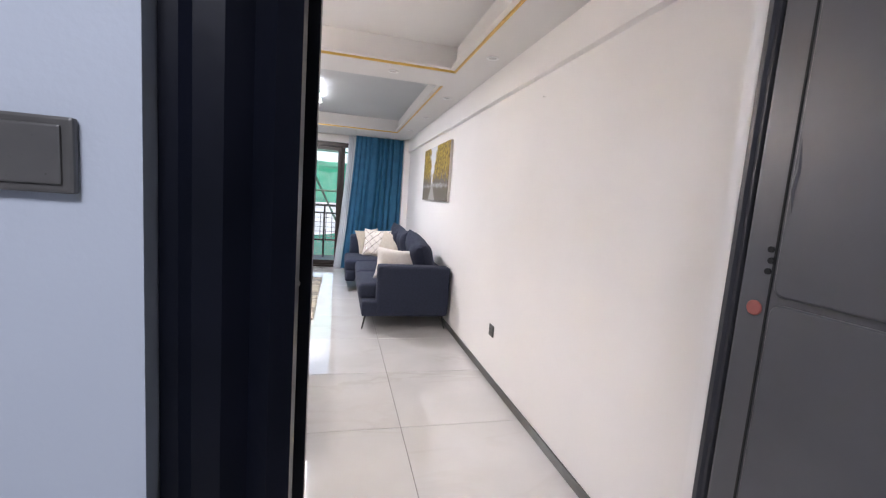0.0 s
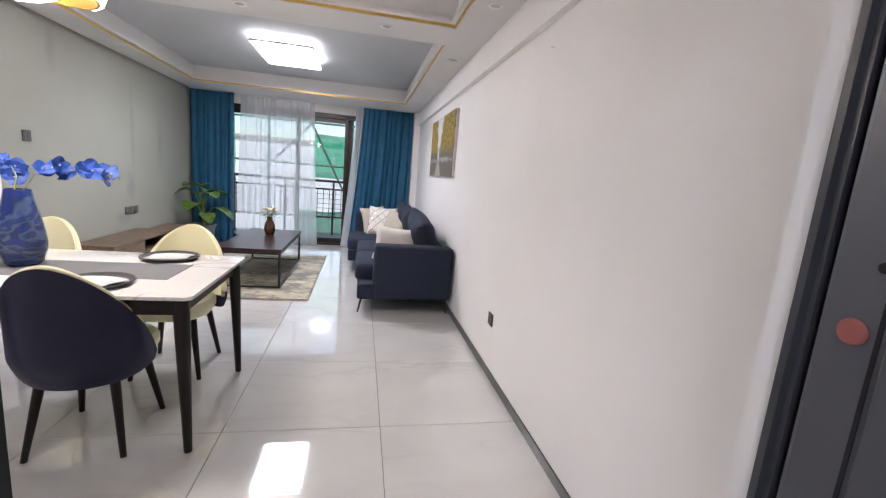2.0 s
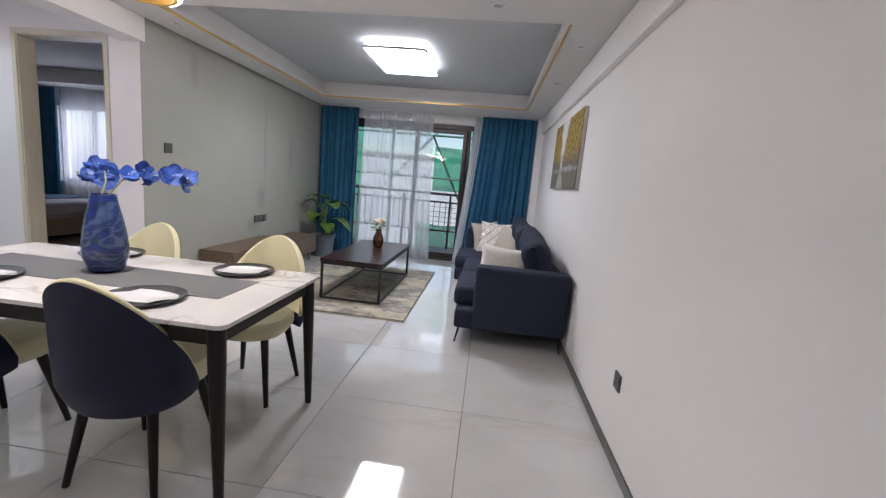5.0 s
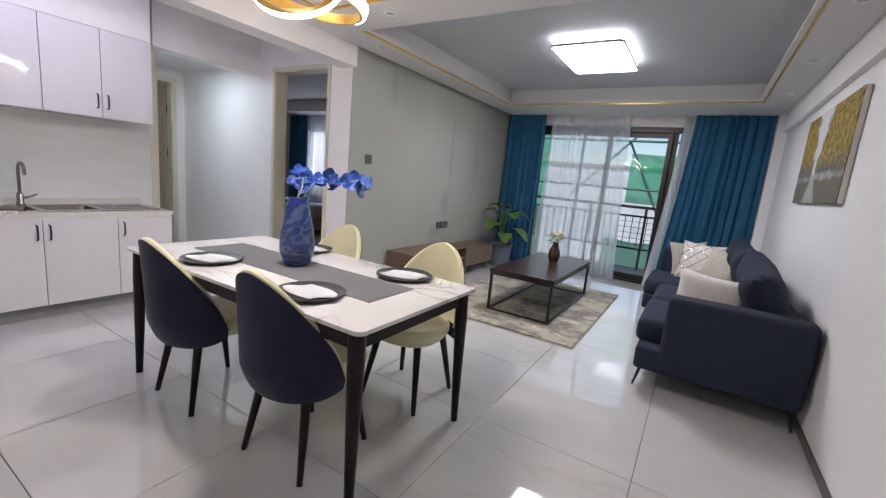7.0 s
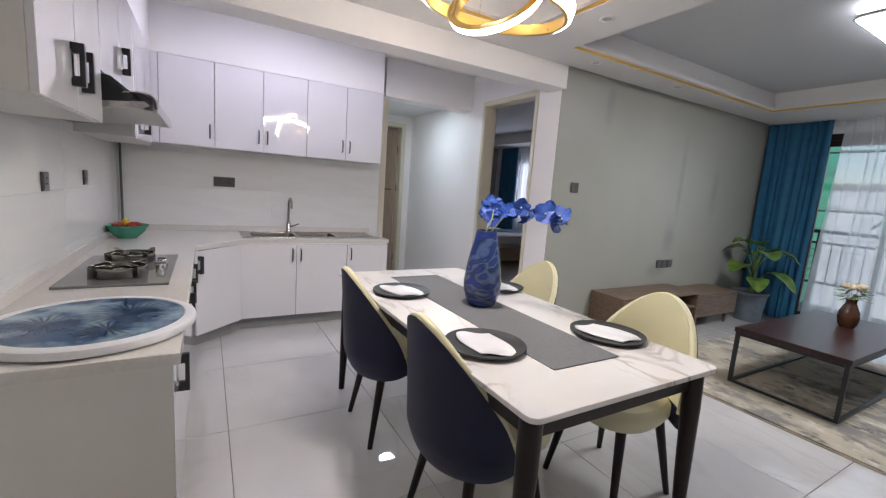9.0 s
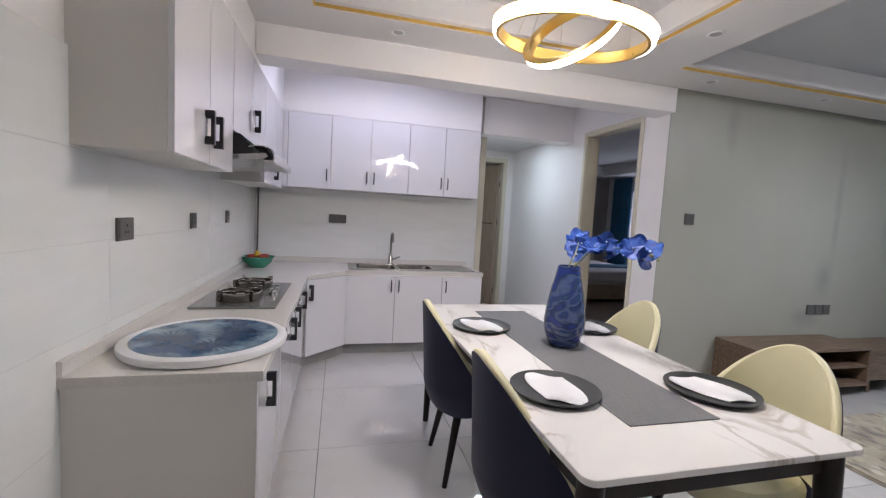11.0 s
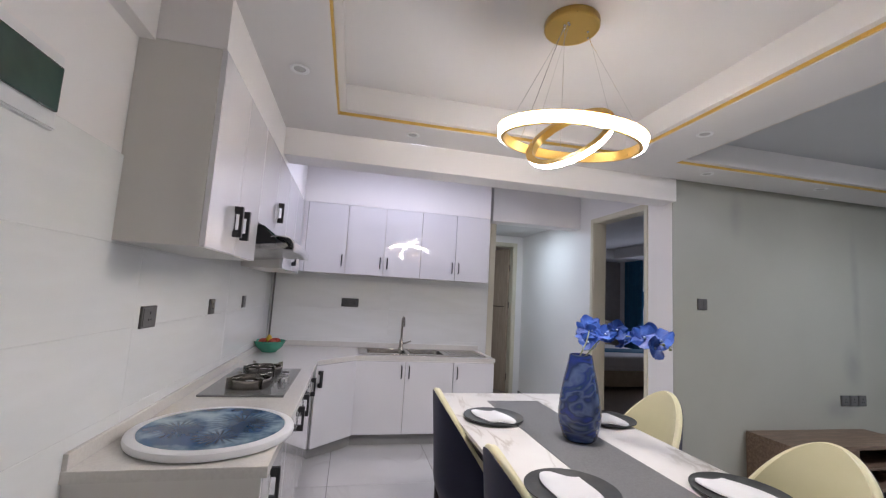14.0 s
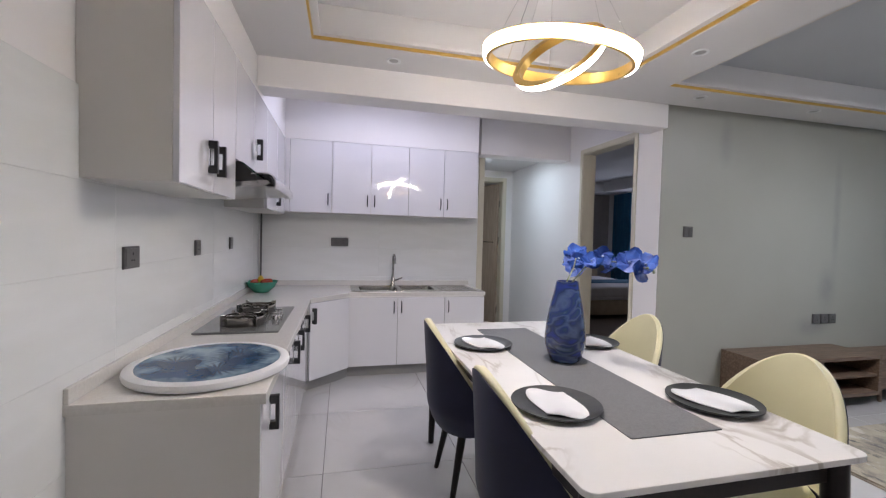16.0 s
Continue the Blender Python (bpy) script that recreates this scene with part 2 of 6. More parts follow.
PILLOWW = mat("white linen cushion", (0.66, 0.62, 0.575), 0.85, 0, (0.61, 0.57, 0.53), 30, 0.5, 0.4, 380)
PILLOWB = mat("beige linen cushion", (0.46, 0.41, 0.34), 0.85, 0, (0.41, 0.365, 0.30), 30, 0.5, 0.4, 380)
SILVERFOIL = mat("silver foil print", (0.72, 0.68, 0.60), 0.22, 0.85, (0.5, 0.47, 0.42), 40, 0.5)
LEAF = mat("glossy plant leaf", (0.045, 0.12, 0.018), 0.35, 0, (0.13, 0.20, 0.035), 14, 0.5, 0.1, 70)
STEM = mat("green plant stem", (0.16, 0.24, 0.05), 0.45, 0, (0.10, 0.17, 0.03), 20, 0.5)
POT = mat("blue grey ribbed pot", (0.12, 0.145, 0.17), 0.5, 0, (0.10, 0.12, 0.145), 16, 0.5, 0.05, 70)
SOIL = mat("dark potting soil", (0.03, 0.02, 0.014), 0.9, 0, (0.05, 0.035, 0.024), 40, 0.5, 0.6, 90)
BROWNGLASS = mat("amber brown glazed ceramic", (0.055, 0.018, 0.007), 0.12, 0, (0.10, 0.035, 0.012), 10, 0.5, coat=0.5)
ROSE = mat("ivory rose petals", (0.62, 0.55, 0.36), 0.6, 0, (0.66, 0.50, 0.36), 40, 0.5)
PETAL = mat("cobalt blue silk petals", (0.018, 0.080, 0.36), 0.5, 0, (0.009, 0.038, 0.23), 30, 0.5, 0.1, 120)
PETALC = mat("pale blue flower centre", (0.45, 0.55, 0.75), 0.5)
TWIG = mat("olive green stem", (0.22, 0.24, 0.12), 0.5, 0, (0.17, 0.18, 0.09), 40, 0.5)
BOWL = mat("mint green enamel", (0.06, 0.30, 0.20), 0.2, 0, (0.05, 0.27, 0.18), 8, 0.5)
APPLE = mat("red apple skin", (0.38, 0.02, 0.02), 0.25, 0, (0.30, 0.06, 0.02), 20, 0.5)
LEMON = mat("yellow lemon skin", (0.70, 0.48, 0.02), 0.35, 0, (0.6, 0.4, 0.02), 60, 0.5, 0.15, 160)
KITCHENGLOW = glowing("cool white lamp diffuser", (0.80, 0.80, 1.0), 8.0)
HALLGLOW = glowing("icy white downlight diffuser", (0.80, 0.95, 1.0), 9.0)
TOE = mat("grey toe kick laminate", (0.30, 0.295, 0.29), 0.4, 0, (0.27, 0.265, 0.26), 8, 0.5)
LAMPGLOW = glowing("white lamp diffuser", (0.94, 0.97, 1.0), PANEL_GLOW)
RINGGLOW = glowing("warm white ring diffuser", (1.0, 0.93, 0.83), RING_GLOW)
DEAD = mat("frosted unlit lens", (0.42, 0.42, 0.41), 0.3, 0, (0.38, 0.38, 0.37), 30, 0.5)
CONCRETE = mat("pale concrete", (0.36, 0.35, 0.33), 0.85, 0, (0.29, 0.28, 0.27), 3, 0.5, 0.2, 40)
# aerial haze is put into the pale bluish facade colour
HAZE = mat("facade paled by haze", (0.72, 0.74, 0.77), 0.8, 0, (0.66, 0.68, 0.71), 0.4, 0.5)
GROUND = mat("dusty ground", (0.24, 0.22, 0.19), 0.9, 0, (0.18, 0.17, 0.14), 0.2, 0.5)
BEDWHITE = mat("white bed linen", (0.72, 0.70, 0.72), 0.8, 0, (0.68, 0.66, 0.68), 6, 0.5, 0.2, 200)
BEDBASE = mat("beige bed upholstery", (0.42, 0.34, 0.24), 0.7, 0, (0.38, 0.305, 0.21), 12, 0.5, 0.2, 260)
LAMINATE = mat("grey brown wood floor", (0.22, 0.17, 0.13), 0.35, 0, (0.17, 0.13, 0.10), 6, 0.5, 0.05, 60, stretch=(1, 9, 1))


def rug_material():
    m = mat("cream and grey abstract rug", (0.44, 0.39, 0.295), 0.95, 0, (0.36, 0.32, 0.245), 5, 0.5, 0.6, 300)
    n, l = m.node_tree.nodes, m.node_tree.links
    p = n["Principled BSDF"]
    ground = p.inputs["Base Color"].links[0].from_socket
    tc, mp = n.new("ShaderNodeTexCoord"), n.new("ShaderNodeMapping")
    mp.inputs["Scale"].default_value = (1.0, 1.6, 1)
    l.new(tc.outputs["Object"], mp.inputs["Vector"])
    for scale, lo, hi, colour in ((2.2, 0.49, 0.58, (0.15, 0.145, 0.14)), (6.0, 0.56, 0.64, (0.07, 0.075, 0.08)), (3.5, 0.56, 0.64, (0.58, 0.55, 0.48))):
        t, r, c = n.new("ShaderNodeTexNoise"), n.new("ShaderNodeMapRange"), n.new("ShaderNodeMix")
        t.inputs["Scale"].default_value, t.inputs["Detail"].default_value, t.inputs["Roughness"].default_value = scale, 9, 0.68
        r.inputs["From Min"].default_value, r.inputs["From Max"].default_value, r.inputs["To Max"].default_value = lo, hi, 0.8
        c.data_type = "RGBA"
        c.inputs["B"].default_value = (*colour, 1)
        l.new(mp.outputs["Vector"], t.inputs["Vector"]), l.new(t.outputs["Fac"], r.inputs["Value"])
        l.new(r.outputs["Result"], c.inputs["Factor"]), l.new(ground, c.inputs["A"])
        ground = c.outputs["Result"]
    l.new(ground, p.inputs["Base Color"])
    return m


def swirl_material(name, colours, scale, warp, rough=0.12, stretch=(1, 1, 2.0)):
    """Marbled glaze: folded, mostly level streaks of a strongly warped noise through a ramp of colours."""
    m = mat(name, colours[0], rough, 0, coat=0.5)
    n, l = m.node_tree.nodes, m.node_tree.links
    p = n["Principled BSDF"]
    tc, mp, t, r = n.new("ShaderNodeTexCoord"), n.new("ShaderNodeMapping"), n.new("ShaderNodeTexNoise"), n.new("ShaderNodeValToRGB")
    mp.inputs["Scale"].default_value, mp.inputs["Rotation"].default_value = stretch, (0.25, 0.30, 0.3)
    t.inputs["Scale"].default_value, t.inputs["Distortion"].default_value = scale, warp
    t.inputs["Detail"].default_value, t.inputs["Roughness"].default_value = 2.0, 0.45
    l.new(tc.outputs["Object"], mp.inputs["Vector"]), l.new(mp.outputs["Vector"], t.inputs["Vector"])
    l.new(t.outputs["Fac"], r.inputs["Fac"])
    e = r.color_ramp.elements
    while len(e) < len(colours):
        e.new(0.5)
    for i, col in enumerate(colours):
        e[i].position, e[i].color = 0.26 + 0.48 * i / (len(colours) - 1), (*col, 1)
    l.new(r.outputs["Color"], p.inputs["Base Color"])
    return m


def smudge(m, spots, tone):
    """Faint scuffs on a painted wall: soft upright patches (y, z, half width, half height) broken up by noise."""
    n, l = m.node_tree.nodes, m.node_tree.links
    p = n["Principled BSDF"]
    col = p.inputs["Base Color"].links[0].from_socket
    tc, t = n.new("ShaderNodeTexCoord"), n.new("ShaderNodeTexNoise")
    t.inputs["Scale"].default_value, t.inputs["Detail"].default_value = 5, 6
    l.new(tc.outputs["Object"], t.inputs["Vector"])
    for y, z, a, b in spots:
        mp, g, r, k, c = n.new("ShaderNodeMapping"), n.new("ShaderNodeVectorMath"), n.new("ShaderNodeMapRange"), n.new("ShaderNodeMath"), n.new("ShaderNodeMix")
        mp.inputs["Location"].default_value, mp.inputs["Scale"].default_value = (0, -y / a, -z / b), (0, 1 / a, 1 / b)
        g.operation, k.operation, c.data_type = "LENGTH", "MULTIPLY", "RGBA"
        r.inputs["From Max"].default_value, r.inputs["To Min"].default_value, r.inputs["To Max"].default_value = 1.0, 0.9, 0.0
        r.interpolation_type = "SMOOTHSTEP"
        l.new(tc.outputs["Object"], mp.inputs["Vector"]), l.new(mp.outputs["Vector"], g.inputs[0]), l.new(g.outputs["Value"], r.inputs["Value"])
        l.new(r.outputs["Result"], k.inputs[0]), l.new(t.outputs["Fac"], k.inputs[1])
        c.inputs["B"].default_value = (*tone, 1)
        l.new(col, c.inputs["A"]), l.new(k.outputs[0], c.inputs["Factor"])
        col = c.outputs["Result"]
    l.new(col, p.inputs["Base Color"])


smudge(PALE, ((6.22, 0.95, 0.16, 0.32), (6.30, 1.65, 0.07, 0.75), (6.05, 0.60, 0.30, 0.14), (5.0, 2.2, 0.10, 0.30), (7.0, 1.5, 0.12, 0.5)), (0.22, 0.225, 0.215))
RUG = rug_material()
SWIRL = swirl_material("blue marbled glass", ((0.01, 0.02, 0.06), (0.015, 0.035, 0.24), (0.01, 0.025, 0.09), (0.06, 0.10, 0.22), (0.012, 0.03, 0.16), (0.02, 0.05, 0.11), (0.10, 0.15, 0.29), (0.015, 0.035, 0.14)), 3.6, 2.6, 0.10, (0.9, 0.9, 1.7))


# ---- mesh helpers ----
def thing(name, x, y, z, label, category, group="", turn=0.0):
    ob = new(name)
    ob.empty_display_size = 0.1
    ob.matrix_world = pose(x, y, z, 0, 0, turn)
    return tagged(ob, label, category, group)


def part(name, bm, material, parent=None, label="", smooth=False):
    me = bpy.data.meshes.new(name)
    bmesh.ops.recalc_face_normals(bm, faces=bm.faces[:])
    if smooth:
        for f in bm.faces:
            f.smooth = True
    bm.to_mesh(me)
    bm.free()
    me.materials.append(material)
    if smooth:
        me.set_sharp_from_angle(angle=radians(40))
    ob = new(name, me)
    if parent is not None:
        ob.parent = parent
    return tagged(ob, label)


def structure(name, bm, material, label="", smooth=False):
    return tagged(part(name, bm, material, None, label, smooth), kind="structure", category=name.split("_")[0])


def box(bm, x0, x1, y0, y1, z0, z1, bevel=0.0, seg=2):
    r = bmesh.ops.create_cube(bm, size=1.0, matrix=Matrix.LocRotScale(((x0 + x1) / 2, (y0 + y1) / 2, (z0 + z1) / 2), None, (abs(x1 - x0), abs(y1 - y0), abs(z1 - z0))))
    if bevel:
        es = list({e for v in r["verts"] for e in v.link_edges})
        bmesh.ops.bevel(bm, geom=es, offset=bevel, segments=seg, profile=0.6, affect="EDGES")
    return bm


def boxes(*rows, bevel=0.0):
    bm = bmesh.new()
    for r in rows:
        box(bm, *r, bevel=bevel)
    return bm


def prism(bm, outline, z0, z1, bevel=0.0, seg=2):
    """A flat outline [(x, y)] raised from z0 to z1."""
    vs = [bm.verts.new((x, y, z0)) for x, y in outline]
    f = bm.faces.new(vs)
    r = bmesh.ops.extrude_face_region(bm, geom=[f])
    top = [v for v in r["geom"] if isinstance(v, bmesh.types.BMVert)]
    bmesh.ops.translate(bm, verts=top, vec=(0, 0, z1 - z0))
    if bevel:
        es = [e for e in bm.edges if all(v in top for v in e.verts)]
        bmesh.ops.bevel(bm, geom=es, offset=bevel, segments=seg, profile=0.6, affect="EDGES")
    return bm


def rounded(x0, x1, y0, y1, r, n=6):
    pts = []
    for cx, cy, a0 in ((x1 - r, y1 - r, 0), (x0 + r, y1 - r, 90), (x0 + r, y0 + r, 180), (x1 - r, y0 + r, 270)):
        for i in range(n + 1):
            a = radians(a0 + 90 * i / n)
            pts.append((cx + r * math.cos(a), cy + r * math.sin(a)))
    return pts


def lathe(bm, profile, n=32, centre=(0, 0, 0), squash=None, caps=True):
    """Turn a profile [(radius, z)] about the z axis; squash(angle, z) scales the radius."""
    rings = []
    for r, z in profile:
        ring = []
        for i in range(n):
            a = 2 * math.pi * i / n
            k = squash(a, z) if squash else 1.0
            ring.append(bm.verts.new((centre[0] + r * k * math.cos(a), centre[1] + r * k * math.sin(a), centre[2] + z)))
        rings.append(ring)
    for a, b in zip(rings, rings[1:]):
        for i in range(n):
            bm.faces.new((a[i], a[(i + 1) % n], b[(i + 1) % n], b[i]))
    for ring in (rings[0], rings[-1]) if caps and profile[0] != profile[-1] else ():
        if (ring[0].co - ring[n // 2].co).length > 1e-4:
            bm.faces.new(ring)
    bmesh.ops.remove_doubles(bm, verts=bm.verts[:], dist=1e-5)
    return bm


def tube(bm, pts, radii, n=8):
    """A round bar along points, its radius one number or one for each point."""
    pts = [Vector(p) for p in pts]
    radii = radii if isinstance(radii, (list, tuple)) else [radii] * len(pts)
    rings = []
    for i, p in enumerate(pts):
        d = (pts[min(i + 1, len(pts) - 1)] - pts[max(i - 1, 0)]).normalized()
        side = d.orthogonal().normalized() if i == 0 else (side - d * side.dot(d)).normalized()
        up = d.cross(side)
        rings.append([bm.verts.new(p + (side * math.cos(2 * math.pi * k / n) + up * math.sin(2 * math.pi * k / n)) * radii[i]) for k in range(n)])
    for a, b in zip(rings, rings[1:]):
        for k in range(n):
            bm.faces.new((a[k], a[(k + 1) % n], b[(k + 1) % n], b[k]))
    bm.faces.new(rings[0]), bm.faces.new(rings[-1])
    return bm


def grid(bm, nu, nv, f, thick=0.0):
    """A sheet f(u, v) over the unit square, given a thickness by its normals."""
    vs = [[bm.verts.new(f(i / nu, j / nv)) for j in range(nv + 1)] for i in range(nu + 1)]
    for i in range(nu):
        for j in range(nv):
            bm.faces.new((vs[i][j], vs[i + 1][j], vs[i + 1][j + 1], vs[i][j + 1]))
    if thick:
        bm.normal_update()
        bmesh.ops.solidify(bm, geom=bm.faces[:], thickness=thick)
    return bm


def cushion(bm, w, h, d, pinch=0.12, n=14, m=None):
    """A stuffed cushion, w by h, d thick, with drawn-out corners and a seam round its edge."""
    m = m or Matrix.Identity(4)
    rows = []
    for side in (1, -1):
        vs = []
        for i in range(n + 1):
            row = []
            for j in range(n + 1):
                u, v = 2 * i / n - 1, 2 * j / n - 1
                x = u * w / 2 * (1 - pinch * (1 - v * v) * abs(u) ** 3 * 0.9)
                y = v * h / 2 * (1 - pinch * (1 - u * u) * abs(v) ** 3 * 0.9)
                t = (max(0.0, (1 - u ** 4) * (1 - v ** 4))) ** 0.55
                wob = 0.06 * d * noise.noise(Vector((x * 7, y * 7, side * 3)))
                row.append(bm.verts.new(m @ Vector((x, y, side * (d / 2 * t + wob * t)))))
            vs.append(row)
        for i in range(n):
            for j in range(n):
                bm.faces.new((vs[i][j], vs[i + 1][j], vs[i + 1][j + 1], vs[i][j + 1]))
    bmesh.ops.remove_doubles(bm, verts=bm.verts[:], dist=2e-4)
    return bm


def soft(bm, x0, x1, y0, y1, z0, z1, r=0.04, puff=0.0):
    """An upholstered block: rounded edges and a slightly domed top."""
    sub = bmesh.new()
    box(sub, x0, x1, y0, y1, z0, z1, r, 4)
    if puff:
        bmesh.ops.subdivide_edges(sub, edges=[e for e in sub.edges if e.calc_length() > 0.2], cuts=7, use_grid_fill=True)
        cx, cy, wx, wy = (x0 + x1) / 2, (y0 + y1) / 2, (x1 - x0) / 2, (y1 - y0) / 2
        for v in sub.verts:
            if v.co.z > (z0 + z1) / 2:
                k = max(0, 1 - ((v.co.x - cx) / wx) ** 2) * max(0, 1 - ((v.co.y - cy) / wy) ** 2)
                v.co.z += puff * k
    me = bpy.data.meshes.new("tmp")
    sub.to_mesh(me)
    sub.free()
    bm.from_mesh(me)
    bpy.data.meshes.remove(me)
    return bm


# ---- structure: rooms ----
LOW, HIGH = 2.437, 2.645          # dropped ceiling and the trays above it
XTV, YEND = -3.70, 8.12          # television wall, window wall
XK, YK = -5.32, 1.03             # kitchen back wall, entry and kitchen side wall
YB = 4.37                        # wall with the bedroom door

structure("wall_east", boxes((0.0, 0.2, 0.9, 8.4, -0.05, 2.8)), WALL, "white painted living room wall")
structure("trim_beam", boxes((-0.045, 0.0, 1.088, 7.838, 2.215, LOW), bevel=0.004), WALL, "white shallow beam along the wall top")
structure("wall_entry", boxes((-1.36, -0.27, 0.74, 0.948, 2.16, 2.8), (-0.40, 0.0, 0.912, 0.948, -0.05, 2.16), (-0.27, 0.0, 0.74, 0.912, -0.05, 2.8), (-0.27, 0.0, 0.912, 0.948, 2.16, 2.8), (-2.2, -1.36, 0.74, YK, -0.05, 2.8), (XK - 0.2, -2.2, 0.74, YK, -0.05, 2.8)), WALL, "white painted entry wall with a door opening")
structure("wall_kitchen", boxes((XK - 0.2, XK, YK, 3.40, -0.05, 2.8)), WALL, "white kitchen back wall")
structure("wall_hall", boxes((-6.75, -4.865, YB, YB + 0.14, -0.05, 2.8), (-4.865, -4.01, YB, YB + 0.14, 2.285, 2.8), (-4.01, XTV - 0.006, YB, YB + 0.14, -0.05, 2.8)), WALL, "white hall wall with the bedroom doorway")
structure("wall_television", boxes((XTV - 0.2, XTV, YB + 0.14, YEND, -0.05, 2.8), (XTV - 0.006, XTV, YB - 0.003, YB + 0.14, -0.05, 2.8)), PALE, "pale sage grey living room wall")
structure("wall_hall_side", boxes((-6.75, XK - 0.2, 3.20, 3.40, -0.05, 2.8)), WALL, "white hall side wall")
structure("wall_hall_end", boxes((-6.9, -6.75, 4.24, YB + 0.14, -0.05, 2.8), (-6.9, -6.75, 3.2, 3.44, -0.05, 2.8), (-6.9, -6.75, 3.44, 4.24, 2.21, 2.8)), WALL, "white hall end wall with a doorway")
structure("wall_beyond_hall", boxes((-8.6, -8.5, 2.6, 4.6, -0.05, 2.8), (-8.5, -6.9, 2.5, 2.6, -0.05, 2.8)), mat("warm beige wall", (0.6, 0.47, 0.33), 0.6), "beige wall of the room beyond the hall")
structure("wall_window", boxes((-3.9, -3.22, YEND, YEND + 0.22, -0.05, 2.8), (-1.03, 0.2, YEND, YEND + 0.22, -0.05, 2.8), (-3.22, -1.03, YEND, YEND + 0.22, 2.30, 2.8)), WALL, "white wall around the balcony door")
structure("wall_pilaster", boxes((-0.108, 0.0, 7.84, YEND, 0.0, LOW)), WALL, "white painted wall return beside the curtain")
structure("beam_dining", boxes((-3.87, -3.66, 1.321, YB + 0.0, 2.25, LOW), bevel=0.003), WALL, "white beam between dining room and kitchen")
structure("beam_hall", boxes((-5.32, -5.12, 3.30, YB, 2.235, 2.62), bevel=0.003), WALL, "white beam over the hall entrance")

# ceilings
TRAYS = ((-3.345, -0.33, 1.665, 3.665), (-3.345, -0.33, 4.075, 7.225))


def ceiling_low():
    bm = bmesh.new()
    t = LOW, HIGH + 0.12
    box(bm, -0.33, 0.0, YK, YEND, *t)
    box(bm, -3.66, -3.345, YK, YEND, *t)
    for y0, y1 in ((YK, 1.665), (3.665, 4.075), (7.225, YEND)):
        box(bm, -3.345, -0.33, y0, y1, *t)
    return bm


structure("ceiling_dropped", ceiling_low(), CEIL, "white dropped plasterboard ceiling border")
structure("ceiling_dining", boxes((-3.4, -0.3, 1.6, 3.7, HIGH, HIGH + 0.1)), CEIL, "white recessed dining ceiling")
structure("ceiling_living", boxes((-3.4, -0.3, 4.0, 7.3, HIGH, HIGH + 0.1)), GREYCEIL, "light grey recessed living room ceiling")
structure("ceiling_kitchen", boxes((XK - 0.2, -3.66, YK - 0.1, YB + 0.1, 2.62, 2.72)), CEIL, "white kitchen ceiling")
structure("ceiling_hall", boxes((-6.75, -5.325, 3.40, YB, 2.345, 2.7), (-8.6, -6.75, 2.5, YB + 0.14, 2.45, 2.7)), CEIL, "white hall ceiling")
for i, (x0, x1, y0, y1) in enumerate(TRAYS):
    z0, z1, w, d = LOW + 0.004, LOW + 0.026, 0.012, 0.004
    bm = boxes((x0, x0 + w, y0, y1, z0, z1), (x1 - w, x1, y0, y1, z0, z1), (x0 + w, x1 - w, y0, y0 + w, z0, z1), (x0 + w, x1 - w, y1 - w, y1, z0, z1), bevel=0.002)
    structure("trim_gold_%d" % (i + 1), bm, GOLD, "gold trim strip around the recessed ceiling")
    e = 0.05
    bm = boxes((x0 + w, x0 + e, y0 + w, y1 - w, z1 - 0.006, z1 + 0.02), (x1 - e, x1 - w, y0 + w, y1 - w, z1 - 0.006, z1 + 0.02), (x0 + e, x1 - e, y0 + w, y0 + e, z1 - 0.006, z1 + 0.02), (x0 + e, x1 - e, y1 - e, y1 - w, z1 - 0.006, z1 + 0.02), bevel=0.002)
    structure("trim_step_%d" % (i + 1), bm, CEIL, "white stepped moulding in the recessed ceiling")

# skirting
structure("baseboard_east", boxes((-0.010, 0.0, 0.95, 7.838, 0, 0.058), bevel=0.003), SKIRT, "grey metal skirting strip")
structure("baseboard_television", boxes((XTV, XTV + 0.012, YB - 0.003, YEND, 0, 0.045), bevel=0.003), SKIRT, "grey metal skirting strip")
structure("baseboard_hall", boxes((-6.75, -4.865, YB - 0.012, YB, 0, 0.045), bevel=0.003), SKIRT, "grey metal skirting strip")

# bedroom beyond the doorway
structure("wall_bedroom_window", boxes((-9.5, -8.62, 8.0, 8.2, -0.05, 2.8), (-7.3, -3.9, 8.0, 8.2, -0.05, 2.8), (-8.62, -7.3, 8.0, 8.2, 2.1, 2.8), (-8.62, -7.3, 8.0, 8.2, -0.05, 0.75)), WALL, "bedroom wall with a window")
structure("wall_bedroom_west", boxes((-9.6, -9.45, YB, 8.2, -0.05, 2.8)), mat("taupe bedroom wall", (0.42, 0.39, 0.37), 0.6), "taupe bedroom wall")
structure("wall_bedroom_south", boxes((-9.5, -6.9, YB + 0.02, YB + 0.14, -0.05, 2.8)), WALL, "white bedroom wall")
structure("ceiling_bedroom", boxes((-9.5, XTV - 0.2, YB + 0.14, 8.0, 2.62, 2.72)), CEIL, "white bedroom ceiling")
structure("trim_bedroom", boxes((-9.45, XTV - 0.2, 7.45, 8.0, 2.40, 2.62), (-9.45, -8.9, YB + 0.14, 7.45, 2.40, 2.62), bevel=0.01), CEIL, "white dropped border of the bedroom ceiling")
structure("floor_bedroom", boxes((-9.5, XTV - 0.2, YB + 0.1, 8.1, -0.06, 0.0)), LAMINATE, "grey brown wood bedroom floor")
structure("floor_beyond_hall", boxes((-8.6, -6.78, 2.5, YB + 0.02, -0.06, 0.0)), LAMINATE, "wood floor beyond the hall")

